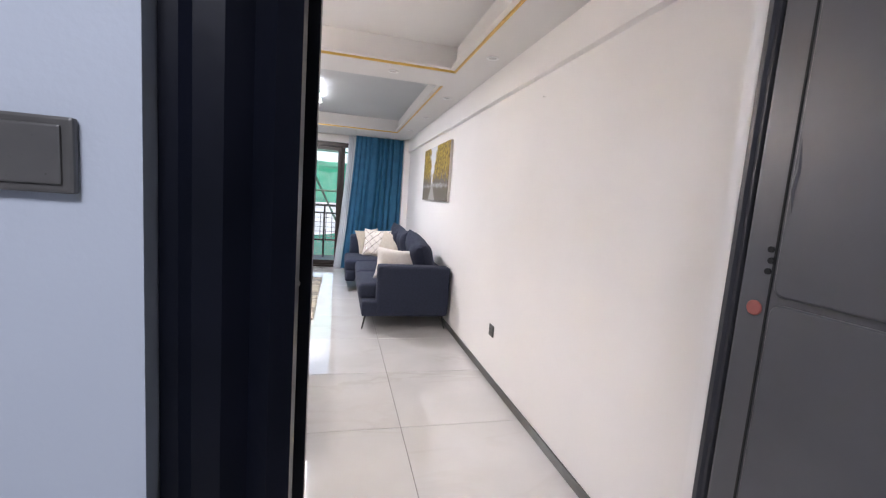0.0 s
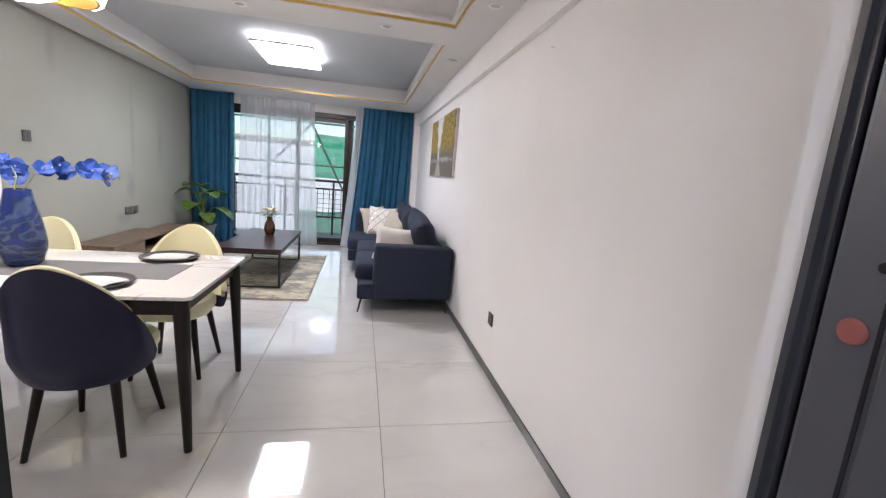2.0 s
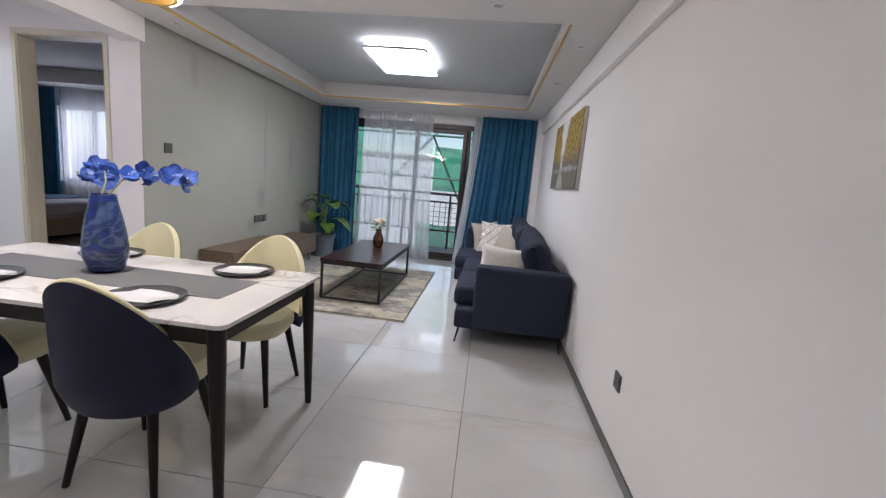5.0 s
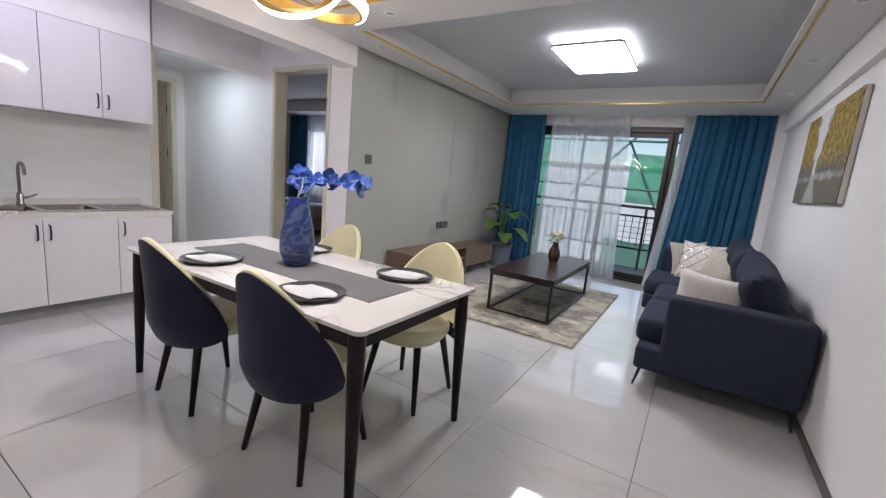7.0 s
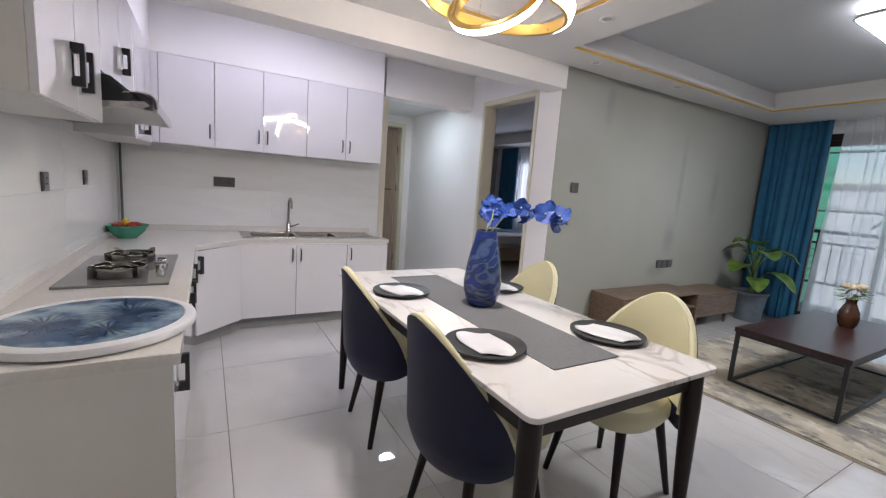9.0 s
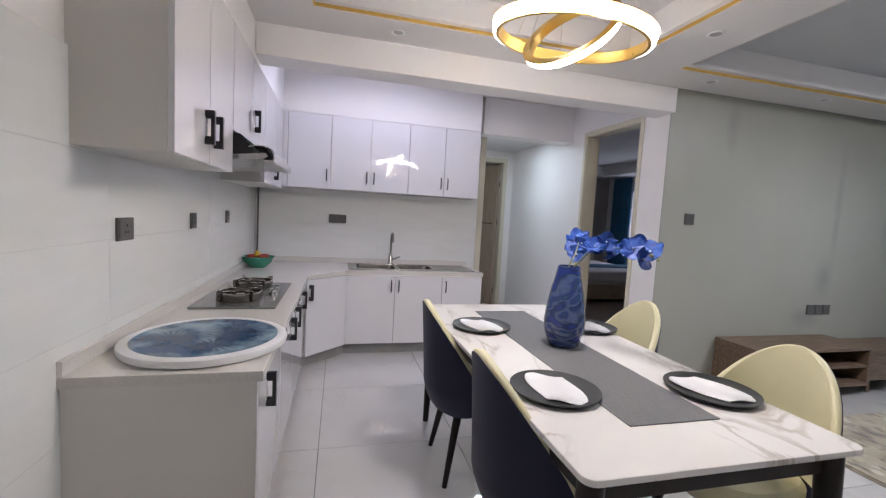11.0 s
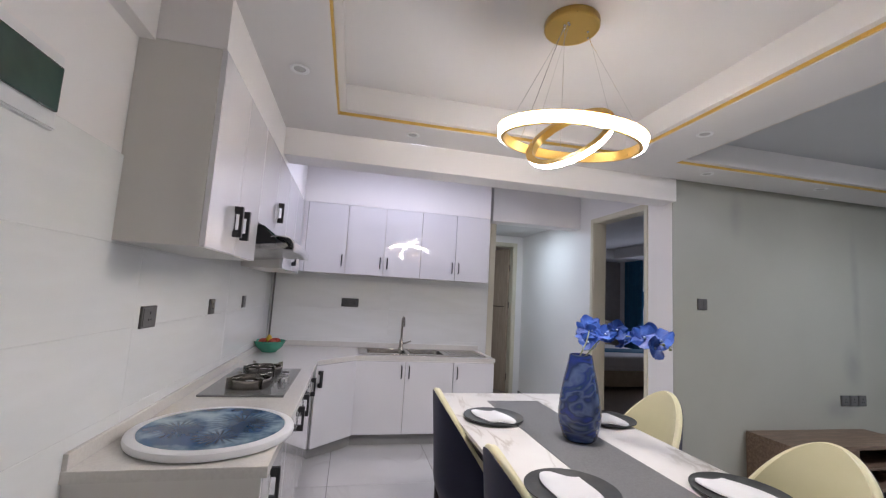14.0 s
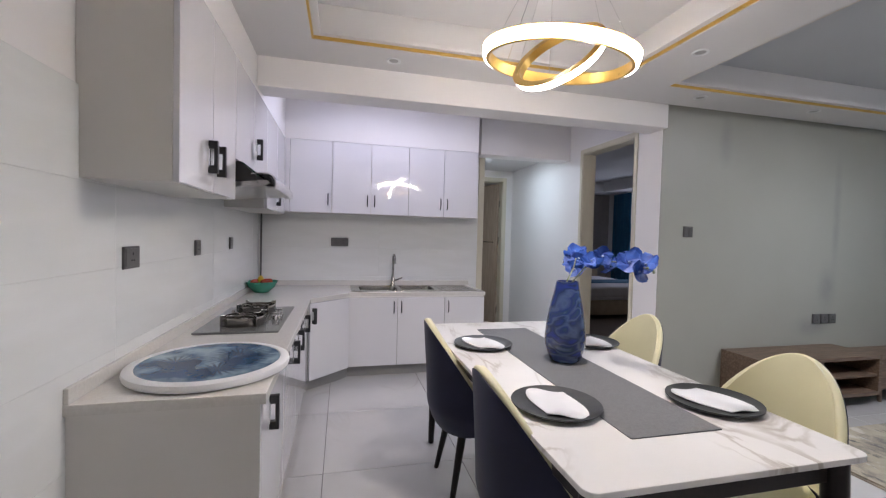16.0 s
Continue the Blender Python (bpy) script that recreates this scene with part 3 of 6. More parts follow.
# landing outside the entry door
structure("wall_landing", boxes((-4.2, -1.399, 0.70, 0.74, -0.05, 2.8), (-0.24, 2.2, 0.70, 0.74, -0.05, 2.8)), LANDING, "cool white landing wall beside the door")
structure("wall_landing_back", boxes((-4.2, 2.2, -2.3, -2.2, -0.05, 2.8), (-4.3, -4.2, -2.3, 0.74, -0.05, 2.8), (2.2, 2.3, -2.3, 0.74, -0.05, 2.8)), LANDING, "cool white landing walls")
structure("ceiling_landing", boxes((-4.3, 2.3, -2.3, 0.74, 2.6, 2.7)), CEIL, "white landing ceiling")
structure("floor_landing", boxes((-4.3, 2.3, -2.3, 0.78, -0.06, 0.0)), TILE, "cream tiled landing floor")
structure("floor_base", boxes((-6.78, 0.0, 0.78, YEND + 0.22, -0.06, -0.006)), GROUT, "grey grout bed under the tiles")

# balcony and outdoors
structure("floor_balcony", boxes((-4.6, 0.6, YEND + 0.22, 9.75, -0.2, -0.02)), CONCRETE, "pale concrete balcony floor")
structure("ground", boxes((-700, 700, -500, 900, -9.4, -9.0)), GROUND, "dusty ground far below the balcony")


def doorcase(name, x0, x1, y0, y1, ztop, w, material, label, axis="x", proud=0.012):
    """Door lining with casings on both faces, set in a wall along x (or along y)."""
    bm = bmesh.new()

    def b(a0, a1, c0, c1, z0, z1):
        box(bm, *((a0, a1, c0, c1) if axis == "x" else (c0, c1, a0, a1)), z0, z1, 0.003)
    b(x0, x0 + 0.03, y0, y1, 0, ztop), b(x1 - 0.03, x1, y0, y1, 0, ztop), b(x0 + 0.03, x1 - 0.03, y0, y1, ztop - 0.03, ztop)
    for c0, c1 in ((y0 - proud, y0), (y1, y1 + proud)):
        b(x0 - w + 0.03, x0 + 0.022, c0, c1, 0, ztop + w - 0.03), b(x1 - 0.022, x1 + w - 0.03, c0, c1, 0, ztop + w - 0.03)
        b(x0 + 0.022, x1 - 0.022, c0, c1, ztop - 0.022, ztop + w - 0.03)
    return structure(name, bm, material, label)


doorcase("door_1", -4.865, -4.01, YB, YB + 0.14, 2.285, 0.05, CREAM, "cream wooden bedroom door casing")
doorcase("door_2", 3.44, 4.24, -6.90, -6.75, 2.21, 0.06, CREAM, "cream wooden casing of the hall door", axis="y")
structure("trim_hall_corner", boxes((XK - 0.006, XK + 0.014, 3.345, 3.412, 0, 2.235), bevel=0.003), CREAM, "cream corner casing at the hall entrance")


def leaf_door(name, x, y, turn, w, h, label, rail=1.26):
    """A door leaf hinged at its origin, reaching along local x."""
    d = thing(name, x, y, 0.0, label, "door", turn=turn)
    bm = bmesh.new()
    box(bm, 0.0, w, -0.02, 0.02, 0.008, h, 0.003)
    body = part("door_leaf", bm, OAK, d)
    part("groove", boxes((0.06, w - 0.004, -0.0225, 0.0225, rail, rail + 0.012)), DULLBLACK, body)
    for z in (0.22, h * 0.60, h - 0.30):
        bm = bmesh.new()
        lathe(bm, [(0.009, z - 0.05), (0.009, z + 0.05)], 10, (-0.003, -0.022, 0))
        part("hinge", bm, BLACK, d)
    bm = bmesh.new()
    tube(bm, [(w - 0.07, -0.02, 1.0), (w - 0.07, -0.065, 1.0), (w - 0.17, -0.065, 1.0)], 0.009)
    part("handle", bm, BLACK, d)
    return d


leaf_door("interior_door", -4.065, YB + 0.16, 119, 0.74, 2.22, "taupe wood bedroom door standing open with black hinges")
leaf_door("interior_door", -6.86, 4.19, 205, 0.72, 2.16, "taupe wood hall door standing ajar with black hinges")


# ---- entry door ----
def entry_door():
    d = thing("entry_door", -0.83, 0.78, 0.0, "charcoal steel security door frame with its leaf swung open", "door")

    def jamb(s):
        """Stepped steel jamb; s is the side, mirrored about the middle."""
        bm = bmesh.new()
        pts = [(0.415, 0.12), (0.415, 0.085), (0.435, 0.085), (0.435, 0.03), (0.45, 0.03), (0.45, 0.0), (0.425, 0.0), (0.425, -0.05), (0.45, -0.065), (0.475, -0.045), (0.50, -0.065), (0.53, -0.065), (0.548, -0.05), (0.567, -0.05), (0.567, -0.038), (0.53, -0.038), (0.53, 0.12)]
        if s > 0:
            pts = [(0.418, 0.130), (0.418, 0.120), (0.426, 0.117), (0.426, 0.110), (0.438, 0.107), (0.438, 0.102), (0.515, 0.102), (0.515, -0.05), (0.585, -0.05), (0.585, -0.038), (0.555, -0.038), (0.555, 0.130)]
        prism(bm, [(s * a, b) for a, b in pts], 0.0, 2.16)
        return bm
    # left jamb and head take the shaded tone, right jamb the lit one
    frame_l = part("jamb", jamb(-1), FRAMESHADED, d)
    part("jamb", jamb(1), FRAMELIT, d)
    part("head", boxes((-0.555, 0.555, -0.05, 0.12, 2.08, 2.16), bevel=0.006), FRAMESHADED, d)
    part("threshold", boxes((-0.415, 0.415, -0.04, 0.12, 0.0, 0.02), bevel=0.005), STEEL, d)
    part("gasket", boxes((-0.4365, -0.4345, 0.088, 0.098, 0.02, 2.08)), BLACK, d)
    bars = [(-0.437, -0.4322, 0.022, 0.064, z, z + (0.034 if z > 1.2 else 0.013)) for z in (0.72, 0.84, 0.95, 1.055, 1.145, 1.248)]
    bm = boxes((-0.437, -0.4322, 0.022, 0.029, 0.72, 1.282), (-0.437, -0.4322, 0.057, 0.064, 0.72, 1.282), *bars, bevel=0.001)
    part("strike_plate", bm, STEEL, frame_l, "worn steel strike plate")
    part("strike_slots", boxes((-0.4355, -0.4345, 0.029, 0.057, 0.733, 1.248)), DULLBLACK, frame_l)
    for y in (0.034, 0.053):
        bm = bmesh.new()
        bmesh.ops.create_uvsphere(bm, u_segments=10, v_segments=6, radius=0.0045, matrix=Matrix.Translation((-0.432, y, 1.265)))
        part("screw", bm, STEEL, frame_l, smooth=True)
    # leaf, swung out square to the wall
    x0, x1, y1 = 0.42, 0.505, 0.098
    bm = boxes((x0, x1, -0.93, y1, 0.02, 2.07), bevel=0.006)
    leaf = part("door_leaf", bm, LEAFMETAL, d, "anthracite embossed steel door leaf")
    bm = bmesh.new()
    for z0, z1 in ((0.10, 0.42), (0.46, 1.252), (1.266, 1.99)):
        o = rounded(-0.86, 0.028, z0, z1, 0.02, 4)
        sub = bmesh.new()
        prism(sub, [(-b, a) for a, b in o], 0.0, 0.010, 0.006, 3)
        sub.transform(Matrix(((0, 0, -1, x0 + 0.001), (0, 1, 0, 0), (-1, 0, 0, 0), (0, 0, 0, 1))))
        me = bpy.data.meshes.new("tmp")
        sub.to_mesh(me)
        sub.free()
        bm.from_mesh(me)
        bpy.data.meshes.remove(me)
    part("raised_panels", bm, LEAFMETAL, leaf)
    part("seam", boxes((x0 - 0.0012, x0 + 0.002, 0.036, 0.0405, 0.03, 2.06)), DULLBLACK, leaf, "dark seam along the leaf edge")
    bm = bmesh.new()
    tube(bm, [(x0 - 0.008, 0.018, 1.42), (x0 - 0.009, 0.022, 1.46), (x0 - 0.009, 0.017, 1.50), (x0 - 0.008, 0.021, 1.56)], [0.0015, 0.004, 0.0035, 0.001], 8)
    part("dent", bm, LEAFMETAL, leaf, smooth=True)
    for k, z in enumerate((1.310, 1.331, 1.352)):
        bm = bmesh.new()
        lathe(bm, [(0.006, 0.0), (0.006, 0.003)], 16)
        bm.transform(Matrix.Translation((x0 - 0.0005, 0.047 - (0.003 if k == 1 else 0), z)) @ pose(0, 0, 0, 0, -90, 0))
        part("bolt_hole", bm, DULLBLACK, leaf)
    bm = bmesh.new()
    lathe(bm, [(0.015, 0.0), (0.015, 0.002), (0.013, 0.0035), (0.0, 0.004)], 24)
    bm.transform(Matrix.Translation((x0 - 0.0005, 0.062, 1.235)) @ pose(0, 0, 0, 0, -90, 0))
    part("cap", bm, RED, leaf, "faded red plastic cap")
    return d


entry_door()


# ---- balcony door, curtains and outdoors ----
def balcony_door():
    bm = boxes((-3.22, -1.03, YEND + 0.05, YEND + 0.15, 2.225, 2.30), (-3.22, -1.03, YEND + 0.05, YEND + 0.15, 0.0, 0.03), (-3.22, -3.16, YEND + 0.05, YEND + 0.15, 0.03, 2.225), (-1.09, -1.03, YEND + 0.05, YEND + 0.15, 0.03, 2.225), bevel=0.004)
    w = structure("window_1", bm, BRONZE, "dark bronze sliding balcony door, partly open")
    for x0, x1, y in ((-3.16, -2.02, YEND + 0.075), (-2.09, -1.15, YEND + 0.115)):
        s = 0.07
        bm = boxes((x0, x0 + s, y - 0.018, y + 0.018, 0.03, 2.225), (x1 - s, x1, y - 0.018, y + 0.018, 0.03, 2.225), (x0 + s, x1 - s, y - 0.018, y + 0.018, 0.03, 0.12), (x0 + s, x1 - s, y - 0.018, y + 0.018, 2.155, 2.225), bevel=0.003)
        sash = part("sash", bm, BRONZE, w)
        pane = part("pane", boxes((x0 + s, x1 - s, y - 0.003, y + 0.003, 0.12, 2.155)), GLASS, sash)
        pane.visible_shadow = False
    bm = boxes((-1.275, -1.215, YEND + 0.035, YEND + 0.056, 0.03, 2.225), bevel=0.003)
    part("sash", bm, BRONZE, w, "edge of the slid-back screen sash")
    return w


balcony_door()


def drape(name, top, bottom, y, z0, z1, folds, depth, material, label, seed, thick=0.004, nu=140, swing=0.0, lap=0.35):
    """A gathered curtain between the x ranges top and bottom, its folds uneven and deeper towards the floor."""
    bm = bmesh.new()
    rnd = random.Random(seed)
    ph = [rnd.uniform(0, 6.28) for _ in range(4)]

    def f(u, v):
        z = z1 + (z0 - z1) * v
        k = v ** 1.3
        x = (top[0] + (top[1] - top[0]) * u) * (1 - k) + (bottom[0] + (bottom[1] - bottom[0]) * u) * k
        uu = u + 0.025 * math.sin(2 * math.pi * 2.3 * u + ph[0]) + 0.012 * math.sin(2 * math.pi * 4.1 * u + ph[1] + 2 * v)
        a = 2 * math.pi * folds * uu
        d = depth * (0.75 + 0.35 * math.sin(5 * u + ph[2])) * (0.55 + 0.45 * v)
        yy = y + d * (math.sin(a) + 0.28 * math.sin(2.1 * a + ph[3] + 1.5 * v)) + swing * v
        return (x + lap * d * math.cos(a), yy, z + 0.006 * math.sin(a) * (v > 0.98))
    grid(bm, nu, 22, f, thick)
    c = thing(name, (top[0] + top[1]) / 2, y, z0, label, "curtain")
    bm.transform(Matrix.Translation((-(top[0] + top[1]) / 2, -y, -z0)))
    part("cloth", bm, material, c, smooth=True)
    bm = bmesh.new()
    tube(bm, [(top[0] - (top[0] + top[1]) / 2, 0.0, z1 - z0 + 0.004), ((top[1] - top[0]) / 2, 0.0, z1 - z0 + 0.004)], 0.006)
    part("rail", bm, WHITEPL, c)
    return c


ZT = LOW - 0.008
drape("curtain", (-3.67, -3.02), (-3.66, -3.05), 7.96, 0.02, ZT, 8, 0.035, TEAL, "teal blue floor-length curtain drawn aside", 3)
drape("curtain", (-0.972, -0.120), (-1.15, -0.13), 7.95, 0.02, ZT, 9, 0.036, TEAL, "teal blue floor-length curtain drawn aside behind the sofa", 5)
drape("sheer_curtain", (-2.93, -1.79), (-2.98, -1.70), 8.05, 0.015, ZT, 13, 0.024, SHEER, "white sheer voile curtain over the balcony door", 8, 0.0, 320, lap=1.5)
drape("sheer_curtain", (-1.10, -0.93), (-1.27, -1.03), 8.05, 0.015, ZT, 6, 0.020, SHEER, "narrow gathered white sheer curtain", 9, 0.0, 160, lap=1.3)


def balcony_rail():
    r = thing("balcony_railing", -2.0, 9.5, -0.02, "black metal balcony railing with a mesh infill", "railing")
    for z, h in ((1.10, 0.05), (0.945, 0.035), (0.36, 0.035)):
        part("rail", boxes((-2.5, 2.5, -0.02, 0.02, z, z + h), bevel=0.004), BLACK, r)
    for i in range(6):
        x = -2.4 + i * 0.96
        part("post", boxes((x - 0.02, x + 0.02, -0.02, 0.02, 0.0, 1.10), bevel=0.003), BLACK, r)
    for i in range(40):
        x = -2.36 + i * 0.12
        part("bar", boxes((x - 0.007, x + 0.007, -0.007, 0.007, 0.39, 0.95)), BLACK, r)
    for j in range(5):
        z = 0.46 + j * 0.10
        part("wire", boxes((-2.4, 2.4, -0.003, 0.003, z - 0.004, z + 0.004)), BLACK, r)


balcony_rail()


def scaffold():
    s = thing("scaffolding", -2.0, 9.9, -9.0, "green painted steel scaffolding poles outside the balcony", "scaffolding")
    for i in range(4):
        x = -2.6 + i * 1.7
        bm = bmesh.new()
        tube(bm, [(x, 0.1, 0.0), (x, 0.1, 13.5)], 0.03)
        part("standard", bm, STANDARD, s)
    for z in (10.42, 11.30):
        bm = bmesh.new()
        tube(bm, [(-3.6, 0.06, z), (4.2, 0.06, z)], 0.022)
        part("ledger", bm, STANDARD, s)
    for x0, x1 in ((-1.05, 0.25), (-0.05, 0.95), (-3.0, -1.8)):
        bm = bmesh.new()
        tube(bm, [(x0, 0.14, 10.2 if x0 != -0.05 else 11.3), (x1, 0.14, 11.6 if x0 != -0.05 else 9.3)], 0.022)
        part("brace", bm, STANDARD, s)


STANDARD = mat("green painted steel", (0.03, 0.16, 0.10), 0.5, 0.2, (0.06, 0.12, 0.09), 8, 0.5)
scaffold()


def net(name, x0, x1, z0, z1, y, seed, label):
    bm = bmesh.new()

    def f(u, v):
        x, z = x0 + (x1 - x0) * u, z0 + (z1 - z0) * v
        return (x, y + 0.16 * noise.noise(Vector((x * 1.1, z * 1.1, seed))) + 0.05 * noise.noise(Vector((x * 4, z * 2, seed + 9))), z + 0.12 * noise.noise(Vector((x * 1.4, seed, 2))) * (v if z1 < 2.3 else 1 - v))
    grid(bm, 60, 40, f)
    t = thing(name, (x0 + x1) / 2, y, z0, label, "netting")
    bm.transform(Matrix.Translation((-(x0 + x1) / 2, -y, -z0)))
    part("mesh", bm, NET, t, smooth=True)


net("safety_net", -2.0, 1.2, 1.15, 2.08, 10.15, 1, "green construction safety netting hung on scaffolding")
net("safety_net", -6.6, -3.62, -1.0, 3.2, 10.2, 4, "green construction safety netting hung on scaffolding")
net("safety_net", -2.3, 1.2, -1.0, 0.42, 10.15, 6, "sagging green construction safety netting below the railing")
net("safety_net", -0.9, 1.6, -1.0, 3.2, 10.22, 7, "green construction safety netting hung on scaffolding")


def far_building(x, y, w, d, h, floors, label):
    b = thing("apartment_building", x, y, -9.0, label, "building")
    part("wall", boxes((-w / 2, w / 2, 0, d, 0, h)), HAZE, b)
    part("roof", boxes((-w / 2 - 0.3, w / 2 + 0.3, -0.3, d, h, h + 0.5), bevel=0.05), CONCRETE, b)
    n = int(w / 3)
    me = None
    for i in range(n):
        for j in range(floors):
            bx, bz = -w / 2 + (i + 0.5) * w / n, 1.2 + j * h / floors
            if me is None:
                win = part("window", boxes((-0.8, 0.8, -0.06, 0.02, 0, 1.5), bevel=0.02), HAZEGLASS, b)
                me = win.data
            else:
                win = new("window", me)
                win.parent = b
            win.location = (bx, 0, bz)


# window glass lightened almost to the facade tone, to stand for haze
HAZEGLASS = mat("window glass paled by haze", (0.64, 0.67, 0.71), 0.25, 0, (0.60, 0.63, 0.67), 1, 0.5)
far_building(-9, 62, 30, 12, 13.5, 4, "apartment block in the distance, haze put into its colours")
far_building(26, 75, 26, 12, 12.0, 4, "apartment block in the distance, haze put into its colours")


# ---- floor tiles, wall tiles follow at the end; dining table ----
def dining_table():
    t = thing("dining_table", -2.555, 2.845, 0.0, "dining table with a white veined marble top and dark wooden legs", "table")
    bm = bmesh.new()
    prism(bm, rounded(-0.905, 0.905, -0.445, 0.445, 0.035), 0.748, 0.765, 0.003)
    part("tabletop", bm, MARBLE, t, "white marble slab with grey brown veins")
    part("apron", boxes((-0.83, 0.83, -0.395, -0.37, 0.665, 0.748), (-0.83, 0.83, 0.37, 0.395, 0.665, 0.748), (-0.85, -0.825, -0.37, 0.37, 0.665, 0.748), (0.825, 0.85, -0.37, 0.37, 0.665, 0.748), bevel=0.003), ESPRESSO, t)
    for sx in (-1, 1):
        for sy in (-1, 1):
            bm = bmesh.new()
            tube(bm, [(sx * 0.845, sy * 0.392, 0.748), (sx * 0.850, sy * 0.396, 0.60), (sx * 0.866, sy * 0.408, 0.0)], [0.034, 0.033, 0.018], 16)
            part("leg", bm, ESPRESSO, t, smooth=True)
    return t


dining_table()


def dining_chair():
    """A tub chair facing local +y: navy shell outside, ivory padding inside, four splayed legs."""
    c = thing("dining_chair", 0, 0, 0.0, "navy leather dining chair with ivory inside and dark legs", "chair", "chairs round the dining table")
    wrap = radians(82)

    def rim(k):
        """Height of the rim, from the middle of the back (k = 0) in a long slope to the end of the shell (k = 1)."""
        return 0.897 - 0.385 * k ** 1.85 - 0.055 * max(0.0, k - 0.86) / 0.14 * max(0.0, (k - 0.86) / 0.14)

    def shell(off, z_low, lift):
        """A shallow upright shell, open to the front, drawn in at its foot; off pushes it outwards."""
        def f(u, v):
            k = abs(2 * u - 1)
            a = (2 * u - 1) * wrap
            zb = z_low + 0.055 * k ** 5
            z = zb + (rim(k) + lift - zb) * v
            up = max(0.0, (z - 0.40) / 0.50)
            foot = max(0.0, min(1.0, (z - 0.345) / 0.12))
            r = (0.272 - 0.022 * up) * (0.76 + 0.24 * math.sqrt(foot)) + off
            return (r * math.sin(a) * 1.05, -0.006 - r * math.cos(a) * 1.0 - 0.052 * up ** 1.2, z)
        return f
    bm = bmesh.new()
    grid(bm, 56, 22, shell(0.004, 0.352, 0.0), 0.009)
    part("back_shell", bm, NAVY, c, "navy leather outer shell", smooth=True)
    bm = bmesh.new()
    grid(bm, 56, 20, shell(-0.010, 0.43, 0.007), 0.020)
    back = part("backrest", bm, IVORY, c, "ivory leather padding", smooth=True)
    edge = shell(-0.012, 0.43, -0.004)
    bm = bmesh.new()
    tube(bm, [edge(0.015 + 0.97 * k / 48, 1.0) for k in range(49)], 0.0145, 10)
    part("rolled_edge", bm, IVORY, back, smooth=True)
    bm = bmesh.new()

    def outline(a, z):
        return (abs(math.cos(a)) ** 2.6 + abs(math.sin(a)) ** 2.6) ** (-1 / 2.6) * (0.97 + 0.05 * math.sin(a))
    lathe(bm, [(0.0, 0.372), (0.17, 0.372), (0.212, 0.388), (0.234, 0.425), (0.234, 0.458), (0.216, 0.482), (0.17, 0.491), (0.0, 0.488)], 40, (0, 0.028, 0), outline)
    part("seat", bm, IVORY, c, "ivory leather seat", smooth=True)
    for sx in (-1, 1):
        for sy in (-1, 1):
            bm = bmesh.new()
            tube(bm, [(sx * 0.135, sy * 0.13 + 0.01, 0.40), (sx * 0.19, sy * 0.20 + 0.01, 0.0)], [0.023, 0.013], 12)
            part("leg", bm, ESPRESSO, c, smooth=True)
    return c


chair = dining_chair()
chair.matrix_world = pose(-2.142, 2.605, 0, 0, 0, 1)
copy_thing(chair, pose(-2.935, 2.59, 0, 0, 0, -2))
copy_thing(chair, pose(-2.08, 3.345, 0, 0, 0, 181))
copy_thing(chair, pose(-2.93, 3.345, 0, 0, 0, 178))


def runner():
    bm = bmesh.new()
    prism(bm, rounded(-3.255, -1.855, 2.675, 3.0, 0.004, 2), 0.7655, 0.7675)
    t = thing("table_runner", -2.555, 2.84, 0.7655, "grey woven table runner lying along the table", "table runner")
    bm.transform(Matrix.Translation((2.555, -2.84, -0.7655)))
    part("cloth", bm, RUNNER, t)
    for x in (-0.7, 0.688):
        part("hem", boxes((x, x + 0.012, -0.165, 0.16, 0.0021, 0.0032), bevel=0.0005), RUNNER, t)


runner()


def setting(x, y, turn, first=[None]):
    if first[0] is None:
        c = thing("charger_plate", x, y, 0.7655, "round charcoal stoneware charger plate on the table", "plate", "place settings")
        bm = bmesh.new()
        lathe(bm, [(0.0, 0.0), (0.10, 0.0), (0.135, 0.006), (0.152, 0.014), (0.152, 0.018), (0.135, 0.012), (0.10, 0.007), (0.0, 0.007)], 48)
        part("plate", bm, SLATE, c, smooth=True)
        d = thing("dinner_plate", x, y, 0.7655, "white porcelain plate with wavy edges on a charger", "plate", "place settings")
        bm = bmesh.new()

        def f(u, v):
            a, b = 2 * u - 1, 2 * v - 1
            px, py = a * math.sqrt(1 - 0.30 * b * b), b * math.sqrt(1 - 0.30 * a * a)
            z = 0.0095 + 0.008 * max(abs(a), abs(b)) ** 3 * (0.6 + 0.5 * math.sin(2.2 * a + 2.6 * b))
            return (px * 0.118 + 0.012 * math.sin(3 * py), py * 0.078 + 0.014 * math.sin(2.8 * px), z)
        grid(bm, 24, 24, f, 0.0025)
        part("plate", bm, CHINA, d, smooth=True)
        first[0] = (c, d)
        d.matrix_world = pose(x, y, 0.7655, 0, 0, turn)
        return
    c, d = first[0]
    copy_thing(c, pose(x, y, 0.7655))
    copy_thing(d, pose(x, y, 0.7655, 0, 0, turn))


setting(-2.11, 2.575, -12)
setting(-2.905, 2.59, 8)
setting(-2.035, 3.155, 14)
setting(-2.86, 3.20, -6)


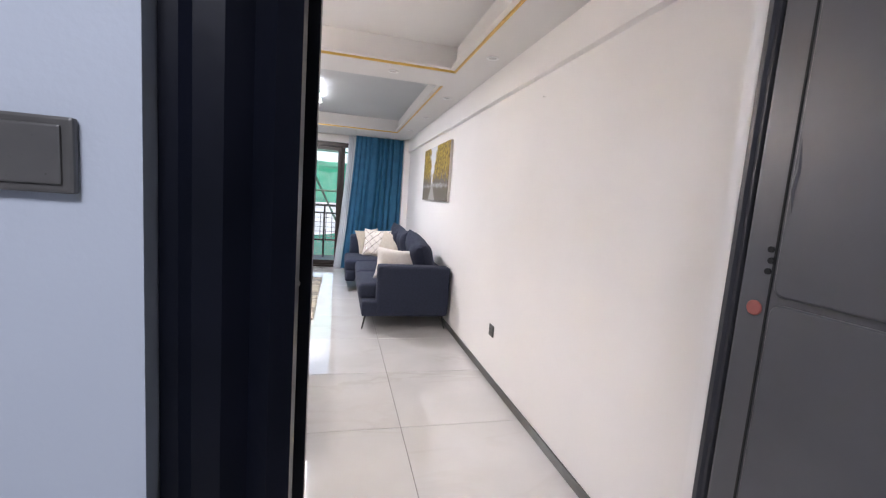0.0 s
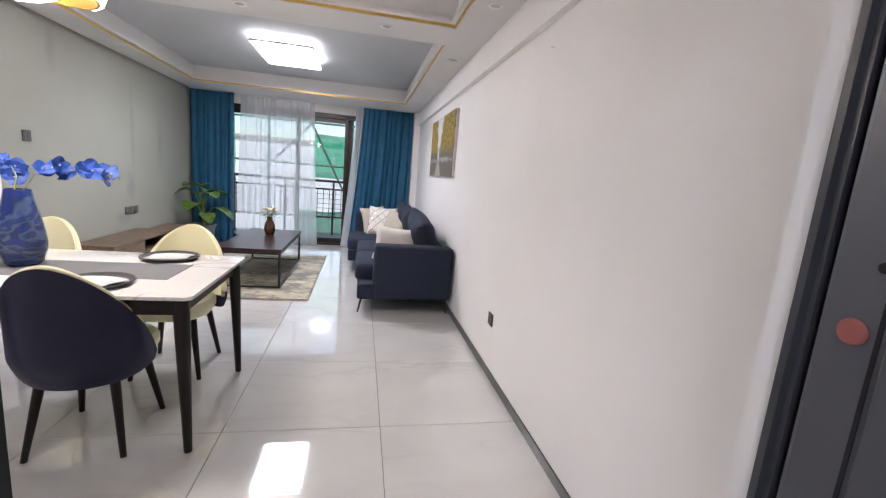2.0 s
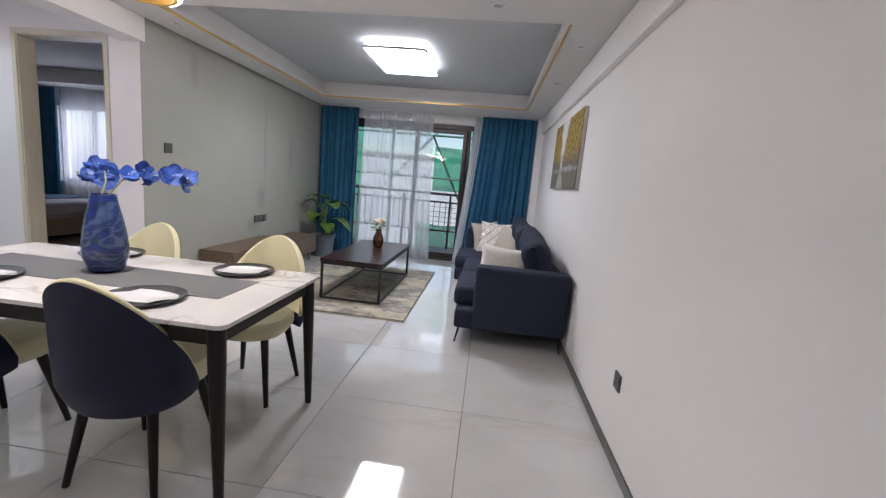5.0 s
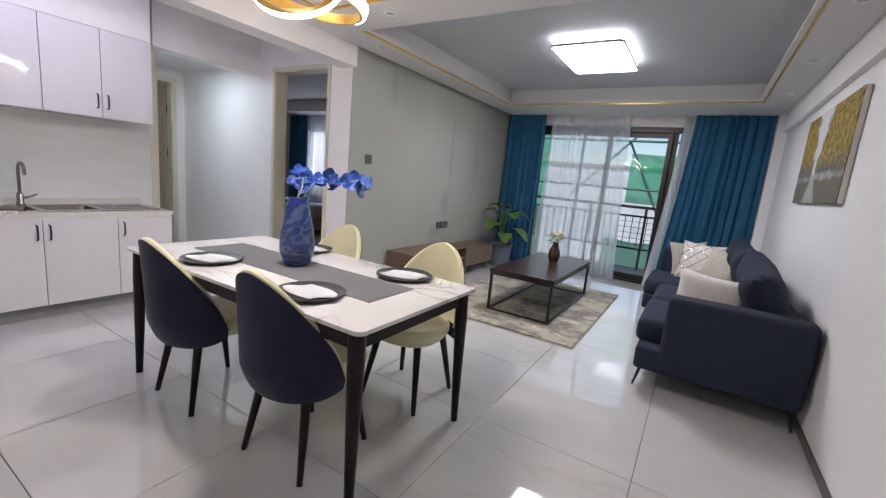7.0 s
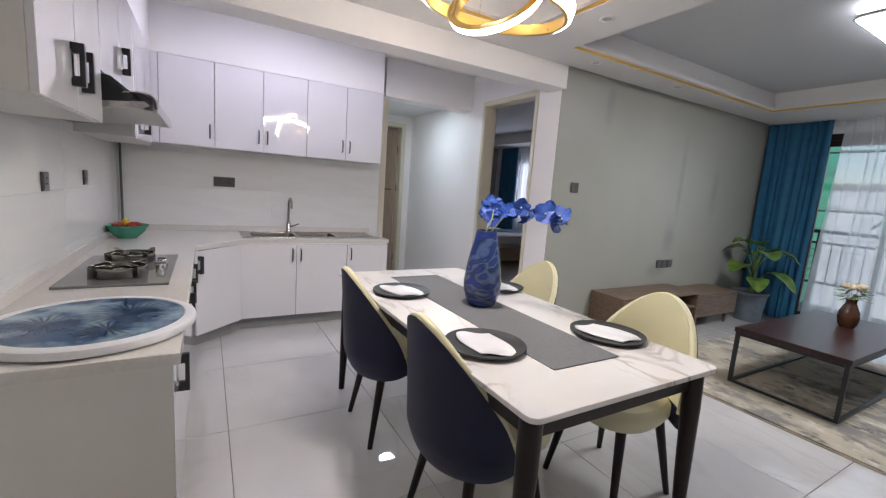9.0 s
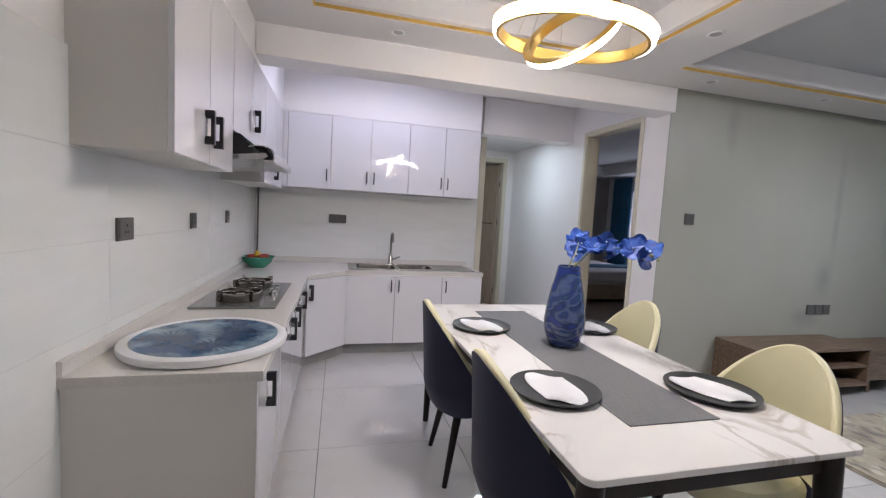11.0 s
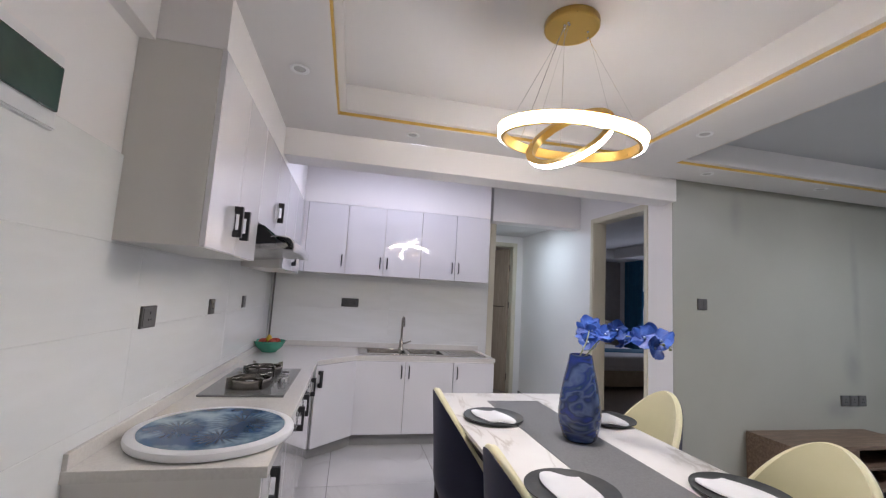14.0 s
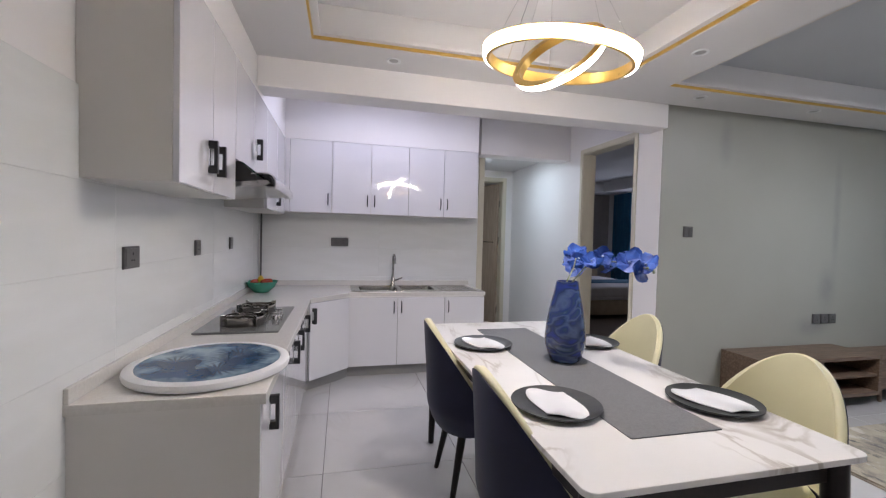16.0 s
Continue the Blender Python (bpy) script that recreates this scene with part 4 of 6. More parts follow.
def flower_vase():
    v = thing("vase", -2.585, 2.885, 0.7675, "tall blue marbled glass vase standing on the runner", "vase")
    bm = bmesh.new()
    out = [(0.0, 0.0), (0.058, 0.0), (0.072, 0.012), (0.092, 0.075), (0.094, 0.12), (0.088, 0.18), (0.074, 0.26), (0.058, 0.33), (0.050, 0.375)]
    lathe(bm, out + [(0.045, 0.376), (0.052, 0.33), (0.068, 0.26), (0.08, 0.18), (0.085, 0.12), (0.06, 0.02), (0.0, 0.015)], 40, squash=lambda a, z: 1 + 0.02 * math.sin(3 * a + 9 * z))
    part("body", bm, SWIRL, v, smooth=True)
    return v


flower_vase()


def orchid():
    o = thing("orchid_spray", -2.585, 2.885, 0.80, "blue silk orchid sprays arching out of the vase", "flowers")
    rnd = random.Random(11)

    def bloom(cm, m, size):
        petals = []
        for k in range(5):
            a = 2 * math.pi * k / 5 + 0.3
            wide = 0.66 if k in (1, 4) else 0.44

            def f(u, w, a=a, wide=wide):
                r = size * u
                s = (w - 0.5) * 2 * wide * size * math.sin(math.pi * (0.05 + 0.92 * u ** 0.8)) ** 0.55
                z = size * (0.30 * u * u - 0.14 * (w - 0.5) ** 2 + 0.05 * math.sin(9 * w + 5 * u))
                return m @ Vector((r * math.cos(a) - s * math.sin(a), r * math.sin(a) + s * math.cos(a), z))
            bm = bmesh.new()
            grid(bm, 5, 5, f, 0.0008)
            petals.append(bm)
        bmesh.ops.create_uvsphere(cm, u_segments=8, v_segments=6, radius=size * 0.10, matrix=m @ Matrix.Translation((0, 0, size * 0.10)))
        return petals
    sprays = (((0.0, 0.0, 0.02), (0.01, 0.02, 0.34), (0.03, 0.07, 0.41), (0.11, 0.12, 0.445), (0.20, 0.155, 0.445), (0.28, 0.175, 0.43), (0.345, 0.185, 0.425)),
              ((-0.005, 0.0, 0.02), (-0.02, 0.01, 0.34), (-0.035, 0.05, 0.40), (-0.08, 0.09, 0.445), (-0.14, 0.12, 0.455), (-0.20, 0.14, 0.44), (-0.27, 0.155, 0.415)))
    for s, line in enumerate(sprays):
        bm = bmesh.new()
        tube(bm, line, [0.004, 0.004, 0.0035, 0.003, 0.003, 0.002, 0.0012], 8)
        stem = part("stem", bm, TWIG, o, smooth=True)
        pts = [Vector(p) for p in line]
        for i in range(9 if s == 0 else 10):
            k = 2.3 + i * (3.5 / 9)
            j = min(int(k), len(pts) - 2)
            p = pts[j].lerp(pts[j + 1], k - j) + Vector((rnd.uniform(-0.02, 0.02), rnd.uniform(-0.03, 0.03), rnd.uniform(-0.028, 0.024)))
            cm = bmesh.new()
            face = pose(*p, 62 + rnd.uniform(-25, 20), rnd.uniform(-25, 25), 55 + rnd.uniform(-55, 55))
            petals = bloom(cm, face, 0.051 + rnd.uniform(-0.008, 0.006))
            b = part("bloom", cm, PETALC, o, "pale blue orchid centre with five cobalt petals", smooth=True)
            for bm in petals:
                part("petal", bm, PETAL, b, smooth=True)
        for i in range(3):
            bm = bmesh.new()
            tip = pts[-1] + Vector((rnd.uniform(-0.03, 0.02), rnd.uniform(-0.02, 0.02), rnd.uniform(-0.015, 0.012)))
            tube(bm, [pts[-2], tip], [0.0015, 0.001], 5)
            bmesh.ops.create_uvsphere(bm, u_segments=7, v_segments=5, radius=0.006, matrix=Matrix.Translation(tip))
            part("bud", bm, TWIG, o, smooth=True)


orchid()


# ---- pendant ----
def pendant():
    p = thing("pendant_lamp", -2.43, 2.715, HIGH, "lit pendant lamp of two crossed gold rings on thin wires", "lamp")
    bm = bmesh.new()
    lathe(bm, [(0.0, 0.0), (0.118, 0.0), (0.122, -0.006), (0.122, -0.034), (0.116, -0.040), (0.0, -0.042)], 48)
    part("canopy", bm, GOLD, p, "matte gold round ceiling canopy", smooth=True)
    rings = ((0.302, Matrix.Translation((0.0, 0.0, -0.560)) @ pose(0, 0, 0, -4, 8, 0), 0.046), (0.182, Matrix.Translation((0.0, 0.0, -0.552)) @ pose(0, 0, 0, 42, 36, 0), 0.036))
    for k, (r, m, h) in enumerate(rings):
        bm = bmesh.new()
        q = h / 2 - 0.004
        lathe(bm, [(r - 0.014, -h / 2), (r, -h / 2), (r, h / 2 - 0.003), (r + 0.017, h / 2 - 0.003), (r + 0.017, h / 2), (r - 0.014, h / 2), (r - 0.014, -h / 2)], 96)
        bm.transform(m)
        ring = part("ring", bm, GOLD, p, "gold ring band", smooth=True)
        bm = bmesh.new()
        lathe(bm, [(r + 0.0005, -q), (r + 0.006, -q - 0.001), (r + 0.011, -q + 0.004), (r + 0.016, q - 0.003), (r + 0.012, q), (r + 0.0005, q), (r + 0.0005, -q)], 96)
        bm.transform(m)
        part("diffuser", bm, RINGGLOW, ring, "glowing white diffuser", smooth=True)
    for (gx, gy), k, a in (((0.03, -0.052), 0, 205), ((0.05, -0.044), 0, 235), ((0.01, -0.040), 0, 160), ((0.04, -0.034), 1, 250), ((0.02, 0.070), 1, 70), ((-0.02, 0.094), 0, 60)):
        r, m, h = rings[k]
        e = m @ Vector((r * math.cos(radians(a)), r * math.sin(radians(a)), h / 2))
        bm = bmesh.new()
        bmesh.ops.create_uvsphere(bm, u_segments=8, v_segments=6, radius=0.006, matrix=Matrix.Translation((gx, gy, -0.044)))
        part("wire_grip", bm, CHROME, p, smooth=True)
        bm = bmesh.new()
        tube(bm, [(gx, gy, -0.042), tuple(e)], 0.0011, 5)
        part("wire", bm, CHROME, p)


pendant()


# ---- ceiling panel and spots ----
def panel_lamp():
    p = thing("ceiling_lamp", -1.81, 5.68, HIGH, "lit rectangular white ceiling lamp with a chrome edge", "lamp")
    bm = bmesh.new()
    prism(bm, rounded(-0.27, 0.27, -0.43, 0.43, 0.05), -0.030, 0.0)
    part("tray", bm, WHITEPL, p)
    bm = bmesh.new()
    prism(bm, rounded(-0.305, 0.305, -0.465, 0.465, 0.048), -0.088, -0.0305)
    part("diffuser", bm, LAMPGLOW, p, "glowing white diffuser")
    bm = bmesh.new()
    o, i = rounded(-0.318, 0.318, -0.478, 0.478, 0.055), rounded(-0.310, 0.310, -0.470, 0.470, 0.050)
    for z0, z1 in ((-0.086, -0.066),):
        a = [[bm.verts.new((x, y, z)) for x, y in q] for z in (z0, z1) for q in (o, i)]
        n = len(o)
        for k in range(n):
            j = (k + 1) % n
            for s, t in ((a[0], a[1]), (a[2], a[3]), (a[0], a[2]), (a[1], a[3])):
                bm.faces.new((s[k], s[j], t[j], t[k]))
    part("rim", bm, CHROME, p, "chrome rim")


panel_lamp()


def spots():
    s = thing("recessed_spotlight", -0.19, 3.17, LOW, "small round recessed ceiling spotlight, switched off", "spotlight", "recessed ceiling spotlights")
    bm = bmesh.new()
    lathe(bm, [(0.046, -0.001), (0.046, -0.006), (0.040, -0.009), (0.030, -0.004), (0.030, -0.001), (0.046, -0.001)], 32)
    part("bezel", bm, WHITEPL, s, smooth=True)
    bm = bmesh.new()
    lathe(bm, [(0.0, -0.0015), (0.029, -0.0015), (0.029, -0.003), (0.0, -0.0035)], 24)
    part("lens", bm, DEAD, s, smooth=True)
    for x, y in ((-0.19, 4.48), (-0.19, 5.61), (-0.19, 6.735), (-0.825, 3.835), (-1.83, 3.83), (-2.843, 3.84), (-2.857, 1.50), (-3.49, 2.15), (-3.45, 4.46), (-3.435, 5.57), (-3.435, 6.70)):
        copy_thing(s, pose(x, y, LOW))


spots()


# ---- living room ----
def sofa():
    s = thing("sofa", -0.50, 5.75, 0.0, "navy fabric corner sofa standing against the wall on thin black legs", "sofa")
    X, Y = -0.50, 5.75
    bm = bmesh.new()
    soft(bm, -0.945 - X, -0.06 - X, 4.40 - Y, 7.20 - Y, 0.15, 0.31, 0.035)
    soft(bm, -1.09 - X, -0.95 - X, 6.15 - Y, 7.20 - Y, 0.15, 0.31, 0.035)
    part("base", bm, FABRIC, s, smooth=True)
    bm = bmesh.new()
    soft(bm, -0.80 - X, -0.03 - X, 4.385 - Y, 4.57 - Y, 0.155, 0.69, 0.045)
    part("armrest", bm, FABRIC, s, smooth=True)
    for y0, y1, x0 in ((4.575, 5.36, -0.975), (5.37, 6.15, -0.965), (6.16, 6.98, -1.10)):
        bm = bmesh.new()
        soft(bm, x0 - X, -0.28 - X, y0 - Y, y1 - Y, 0.29, 0.455, 0.06, 0.025)
        part("seat_cushion", bm, FABRIC, s, smooth=True)
    bm = bmesh.new()
    soft(bm, -0.14 - X, -0.03 - X, 4.57 - Y, 7.20 - Y, 0.30, 0.64, 0.05)
    soft(bm, -1.02 - X, -0.24 - X, 6.98 - Y, 7.20 - Y, 0.30, 0.74, 0.05)
    part("backrest", bm, FABRIC, s, smooth=True)
    for y, tilt, z in ((4.98, 7, 0.690), (5.78, -4, 0.70), (6.53, 4, 0.69)):
        bm = bmesh.new()
        cushion(bm, 0.84, 0.56, 0.26, 0.13, 18, pose(-0.255 - X, y - Y, z, 0, 0, 0) @ pose(0, 0, 0, 90, 0, 90) @ pose(0, 0, 0, -18, 0, tilt))
        part("back_cushion", bm, FABRIC, s, smooth=True)
    for x, y, dx, dy in ((-0.90, 4.50, -0.03, -0.02), (-0.07, 4.50, 0.03, -0.02), (-0.90, 7.10, -0.03, 0.03), (-0.07, 7.10, 0.02, 0.03)):
        bm = bmesh.new()
        tube(bm, [(x - X - dx * 1.4, y - Y, 0.155), (x - X, y - Y, 0.14), (x - X + dx, y - Y + dy, 0.0)], [0.012, 0.012, 0.007], 10)
        part("leg", bm, BLACK, s)


sofa()


def pillow(x, y, z, w, h, d, rx, ry, rz, material, label, pattern=False):
    p = thing("throw_pillow", x, y, z, label, "cushion")
    m = pose(0, 0, h / 2 * 0.93, 0, 0, rz) @ pose(0, 0, 0, rx, ry, 0)
    bm = bmesh.new()
    cushion(bm, w, h, d, 0.14, 16, m)
    part("cover", bm, material, p, smooth=True)
    if pattern:
        bm = bmesh.new()
        for i in range(-3, 4):
            for s in (1, -1):
                for k in range(14):
                    t0, t1 = k / 14, (k + 1) / 14

                    def at(t):
                        u, v = -1 + 2 * t, s * (-1 + 2 * t) + i * 0.55
                        if abs(v) > 0.9 or abs(u) > 0.9:
                            return None
                        q = (max(0, (1 - u ** 4) * (1 - v ** 4))) ** 0.55
                        return Vector((u * w / 2 * 0.98, v * h / 2 * 0.98, d / 2 * q * 1.02 + 0.004))
                    a, b = at(t0), at(t1)
                    if a and b:
                        tube(bm, [m @ a, m @ b], 0.0035, 4)
        part("foil_print", bm, SILVERFOIL, p, "silver foil lattice print")


pillow(-0.57, 4.83, 0.455, 0.47, 0.38, 0.14, 80, 3, -14, PILLOWW, "white linen lumbar pillow on the sofa seat")
pillow(-0.62, 6.60, 0.455, 0.46, 0.45, 0.13, 72, 0, -18, PILLOWW, "white pillow with a silver lattice print", True)
pillow(-0.45, 6.38, 0.455, 0.44, 0.42, 0.13, 70, 6, -50, PILLOWB, "beige linen pillow leaning on the sofa back")
pillow(-0.74, 6.84, 0.455, 0.40, 0.42, 0.12, 74, -6, 22, PILLOWB, "beige linen pillow behind the patterned one")


def picture():
    y0, y1, z0, z1 = 4.80, 6.225, 1.385, 2.08
    Y, Z = (y0 + y1) / 2, (z0 + z1) / 2
    p = thing("canvas_painting", -0.002, Y, z0, "canvas painting of a misty avenue between golden trees", "painting")
    part("canvas", boxes((-0.036, 0.0, y0 - Y, y1 - Y, 0.0, z1 - z0), bevel=0.003), PAINTING, p)
    h = y1 - Y
    for a in (-h - 0.003, h):
        part("stretcher_edge", boxes((-0.03, -0.002, a, a + 0.003, 0.0, z1 - z0)), PILLOWW, p)


def nail():
    n = thing("nail", 0.0, 2.652, 2.08, "small steel nail in the white wall", "nail")
    bm = bmesh.new()
    lathe(bm, [(0.0, -0.01), (0.0015, -0.01), (0.0015, 0.014), (0.004, 0.015), (0.004, 0.017), (0.0, 0.0175)], 12)
    bm.transform(pose(0, 0, 0, 0, -90, 0))
    part("shank", bm, STEEL, n)


nail()


def painting_material():
    """A misty road between two walls of golden trees, painted on canvas in the thing's own coordinates."""
    m = mat("painted canvas", (0.7, 0.7, 0.72), 0.6, 0, bump=0.25, bump_scale=220)
    n, l = m.node_tree.nodes, m.node_tree.links
    p = n["Principled BSDF"]
    tc, sep = n.new("ShaderNodeTexCoord"), n.new("ShaderNodeSeparateXYZ")
    l.new(tc.outputs["Object"], sep.inputs[0])

    def math_node(op, a, b=None, c=None):
        k = n.new("ShaderNodeMath")
        k.operation = op
        for i, v in enumerate((a, b, c)):
            if v is None:
                continue
            if isinstance(v, (int, float)):
                k.inputs[i].default_value = v
            else:
                l.new(v, k.inputs[i])
        return k.outputs[0]

    def over(base, colour, fac):
        c = n.new("ShaderNodeMix")
        c.data_type = "RGBA"
        c.inputs["B"].default_value = (*colour, 1)
        l.new(base, c.inputs["A"]), l.new(fac, c.inputs["Factor"])
        return c.outputs["Result"]

    def step(v, lo, hi):
        r = n.new("ShaderNodeMapRange")
        r.inputs["From Min"].default_value, r.inputs["From Max"].default_value = lo, hi
        l.new(v, r.inputs["Value"])
        return r.outputs["Result"]
    y, z = sep.outputs["Y"], sep.outputs["Z"]
    away = math_node("ABSOLUTE", math_node("ADD", y, -0.12))
    leaves = n.new("ShaderNodeTexNoise")
    leaves.inputs["Scale"].default_value, leaves.inputs["Detail"].default_value = 13, 8
    l.new(tc.outputs["Object"], leaves.inputs["Vector"])
    ln = math_node("SUBTRACT", leaves.outputs["Fac"], 0.5)
    sky = n.new("ShaderNodeRGB")
    sky.outputs[0].default_value = (0.60, 0.62, 0.66, 1)
    col = sky.outputs[0]
    # ground: road and verge below a rising line
    ground = step(math_node("ADD", math_node("SUBTRACT", 0.20, z), math_node("MULTIPLY", ln, 0.08)), -0.03, 0.04)
    col = over(col, (0.125, 0.105, 0.075), ground)
    road = math_node("MULTIPLY", ground, step(math_node("SUBTRACT", math_node("MULTIPLY_ADD", math_node("SUBTRACT", 0.20, z), 0.9, 0.03), away), -0.03, 0.03))
    col = over(col, (0.34, 0.32, 0.30), road)
    # dusk between the trunks, under the crowns
    shade = math_node("MULTIPLY", step(math_node("ADD", z, math_node("MULTIPLY", ln, 0.10)), 0.18, 0.22), step(math_node("ADD", away, math_node("MULTIPLY", ln, 0.10)), 0.02, 0.07))
    col = over(col, (0.13, 0.113, 0.095), math_node("MULTIPLY", shade, step(z, 0.40, 0.30)))
    # tree walls: their inner edge opens upwards
    crown = step(math_node("ADD", math_node("SUBTRACT", away, math_node("MULTIPLY_ADD", z, 0.36, -0.06)), math_node("MULTIPLY", ln, 0.30)), -0.02, 0.04)
    crown = math_node("MULTIPLY", crown, step(math_node("ADD", math_node("SUBTRACT", z, 0.29), math_node("MULTIPLY", ln, 0.35)), -0.03, 0.04))
    col = over(col, (0.24, 0.155, 0.018), crown)
    fine = n.new("ShaderNodeTexNoise")
    fine.inputs["Scale"].default_value, fine.inputs["Detail"].default_value = 26, 5
    l.new(tc.outputs["Object"], fine.inputs["Vector"])
    col = over(col, (0.44, 0.31, 0.04), math_node("MULTIPLY", crown, step(fine.outputs["Fac"], 0.5, 0.62)))
    col = over(col, (0.07, 0.05, 0.02), math_node("MULTIPLY", crown, step(fine.outputs["Fac"], 0.44, 0.36)))
    wave = n.new("ShaderNodeTexWave")
    wave.inputs["Scale"].default_value, wave.inputs["Distortion"].default_value = 5.5, 1.5
    wave.bands_direction = "Y"
    l.new(tc.outputs["Object"], wave.inputs["Vector"])
    trunk = math_node("MULTIPLY", step(wave.outputs["Fac"], 0.80, 0.92), math_node("MULTIPLY", step(away, 0.10, 0.16), math_node("MULTIPLY", step(z, 0.17, 0.20), step(z, 0.40, 0.30))))
    col = over(col, (0.10, 0.07, 0.045), trunk)
    l.new(col, p.inputs["Base Color"])
    return m


PAINTING = painting_material()
picture()


def plate_fixture(name, x, y, z, turn, wide, high, keys, label, category, sockets=False):
    """A wall plate facing local -y, with one or more keys or socket faces."""
    p = thing(name, x, y, z, label, category, turn=turn)
    part("plate", boxes((-wide / 2, wide / 2, -0.010, 0.0, -high / 2, high / 2), bevel=0.003), SWITCH, p)
    for k in range(keys):
        w = (wide - 0.014) / keys
        x0 = -wide / 2 + 0.007 + k * w
        key = part("socket_face" if sockets else "key", boxes((x0 + 0.002, x0 + w - 0.002, -0.0125, -0.009, -high / 2 + 0.008, high / 2 - 0.008), bevel=0.002), SWITCHKEY, p)
        if sockets:
            c = x0 + w / 2
            part("pin_holes", boxes((c - 0.004, c + 0.004, -0.0130, -0.0120, 0.010, 0.020), (c - 0.014, c - 0.005, -0.0130, -0.0120, -0.014, -0.008), (c + 0.005, c + 0.014, -0.0130, -0.0120, -0.014, -0.008)), DULLBLACK, key)
    return p


plate_fixture("wall_socket", -0.001, 3.18, 0.408, -90, 0.088, 0.088, 1, "dark grey wall socket above the skirting", "socket", True)
plate_fixture("wall_switch", XTV + 0.001, 4.64, 1.427, 90, 0.09, 0.09, 2, "grey double light switch on the sage wall", "switch")
for dy in (-0.098, 0.0, 0.098):
    plate_fixture("wall_socket", XTV + 0.001, 6.20 + dy, 0.668, 90, 0.09, 0.09, 1, "grey socket in a row of three above the television bench", "socket", True)
plate_fixture("wall_switch", -1.5135, 0.699, 1.413, 0, 0.125, 0.071, 1, "dark grey bell switch on the landing wall", "switch")
plate_fixture("wall_socket", -2.725, YK + 0.009, 1.222, 180, 0.125, 0.088, 1, "dark grey double socket on the kitchen tiles", "socket", True)
plate_fixture("wall_socket", -3.50, YK + 0.009, 1.235, 180, 0.088, 0.088, 1, "dark grey socket on the kitchen tiles", "socket", True)
plate_fixture("wall_socket", -4.24, YK + 0.009, 1.245, 180, 0.088, 0.088, 1, "dark grey socket on the kitchen tiles", "socket", True)
plate_fixture("wall_socket", XK + 0.009, 1.83, 1.25, 90, 0.175, 0.088, 2, "dark grey twin socket on the kitchen back tiles", "socket", True)


def tv_bench():
    b = thing("television_bench", -3.50, 6.09, 0.0, "low brown wooden television bench with stepped tops on small feet", "bench")
    X, Y = -3.50, 6.09
    x0, x1 = XTV + 0.015 - X, -3.30 - X
    t = 0.03
    a, c, e = 5.03 - Y, 6.28 - Y, 7.12 - Y
    part("top", boxes((x0, x1, a, c, 0.405, 0.435), bevel=0.003), WALNUT, b)
    part("side_panel", boxes((x0, x1, a, a + t, 0.0, 0.405), bevel=0.002), WALNUT, b)
    part("side_panel", boxes((x0, x1, c - t, c, 0.10, 0.405), bevel=0.002), WALNUT, b)
    part("back_panel", boxes((x0, x0 + 0.012, a + t, c - t, 0.10, 0.405)), WALNUT, b)
    part("bottom", boxes((x0, x1, a + t, c - t, 0.10, 0.13), bevel=0.002), WALNUT, b)
    part("shelf", boxes((x0 + 0.012, x1 - 0.01, 5.62 - Y, c - t, 0.255, 0.275), bevel=0.002), WALNUT, b)
    d = part("drawer", boxes((x1 - 0.02, x1, a + t + 0.003, 5.615 - Y, 0.133, 0.402), bevel=0.003), WALNUT, b)
    part("divider", boxes((x0 + 0.012, x1 - 0.004, 5.615 - Y, 5.635 - Y, 0.13, 0.405)), WALNUT, b)
    part("low_top", boxes((x0, x1 - 0.02, c + 0.002, e, 0.365, 0.39), bevel=0.003), WALNUT, b)
    part("low_body", boxes((x0 + 0.01, x1 - 0.03, c + 0.002, e, 0.13, 0.365), bevel=0.003), WALNUT, b)
    part("drawer", boxes((x1 - 0.03, x1 - 0.014, c + 0.02, e - 0.004, 0.135, 0.36), bevel=0.003), WALNUT, b)
    for y in (a + 0.1, c + 0.12, e - 0.10):
        for x in (x0 + 0.06, x1 - 0.08):
            bm = bmesh.new()
            tube(bm, [(x, y, 0.135), (x, y + 0.02, 0.0)], [0.022, 0.014], 10)
            part("foot", bm, WALNUT, b)


tv_bench()


def coffee_table():
    X, Y = -2.105, 5.93
    t = thing("coffee_table", X, Y, 0.012, "dark mahogany coffee table on a black square steel frame", "table")
    w, d = 0.335, 0.76
    part("tabletop", boxes((-w, w, -d, d, 0.405, 0.44), bevel=0.004), MAHOG, t)
    q = 0.0125
    for sx in (-1, 1):
        for sy in (-1, 1):
            x, y = sx * (w - 0.02), sy * (d - 0.02)
            part("leg", boxes((x - q, x + q, y - q, y + q, 0.0, 0.405), bevel=0.002), BLACK, t)
    for sy in (-1, 1):
        y = sy * (d - 0.02)
        part("floor_bar", boxes((-w + 0.033, w - 0.033, y - q, y + q, 0.0, 0.025), bevel=0.002), BLACK, t)
        part("top_bar", boxes((-w + 0.033, w - 0.033, y - q, y + q, 0.38, 0.404), bevel=0.002), BLACK, t)
    for sx in (-1, 1):
        x = sx * (w - 0.02)
        part("floor_bar", boxes((x - q, x + q, -d + 0.033, d - 0.033, 0.0, 0.025), bevel=0.002), BLACK, t)
        part("top_bar", boxes((x - q, x + q, -d + 0.033, d - 0.033, 0.38, 0.404), bevel=0.002), BLACK, t)


coffee_table()


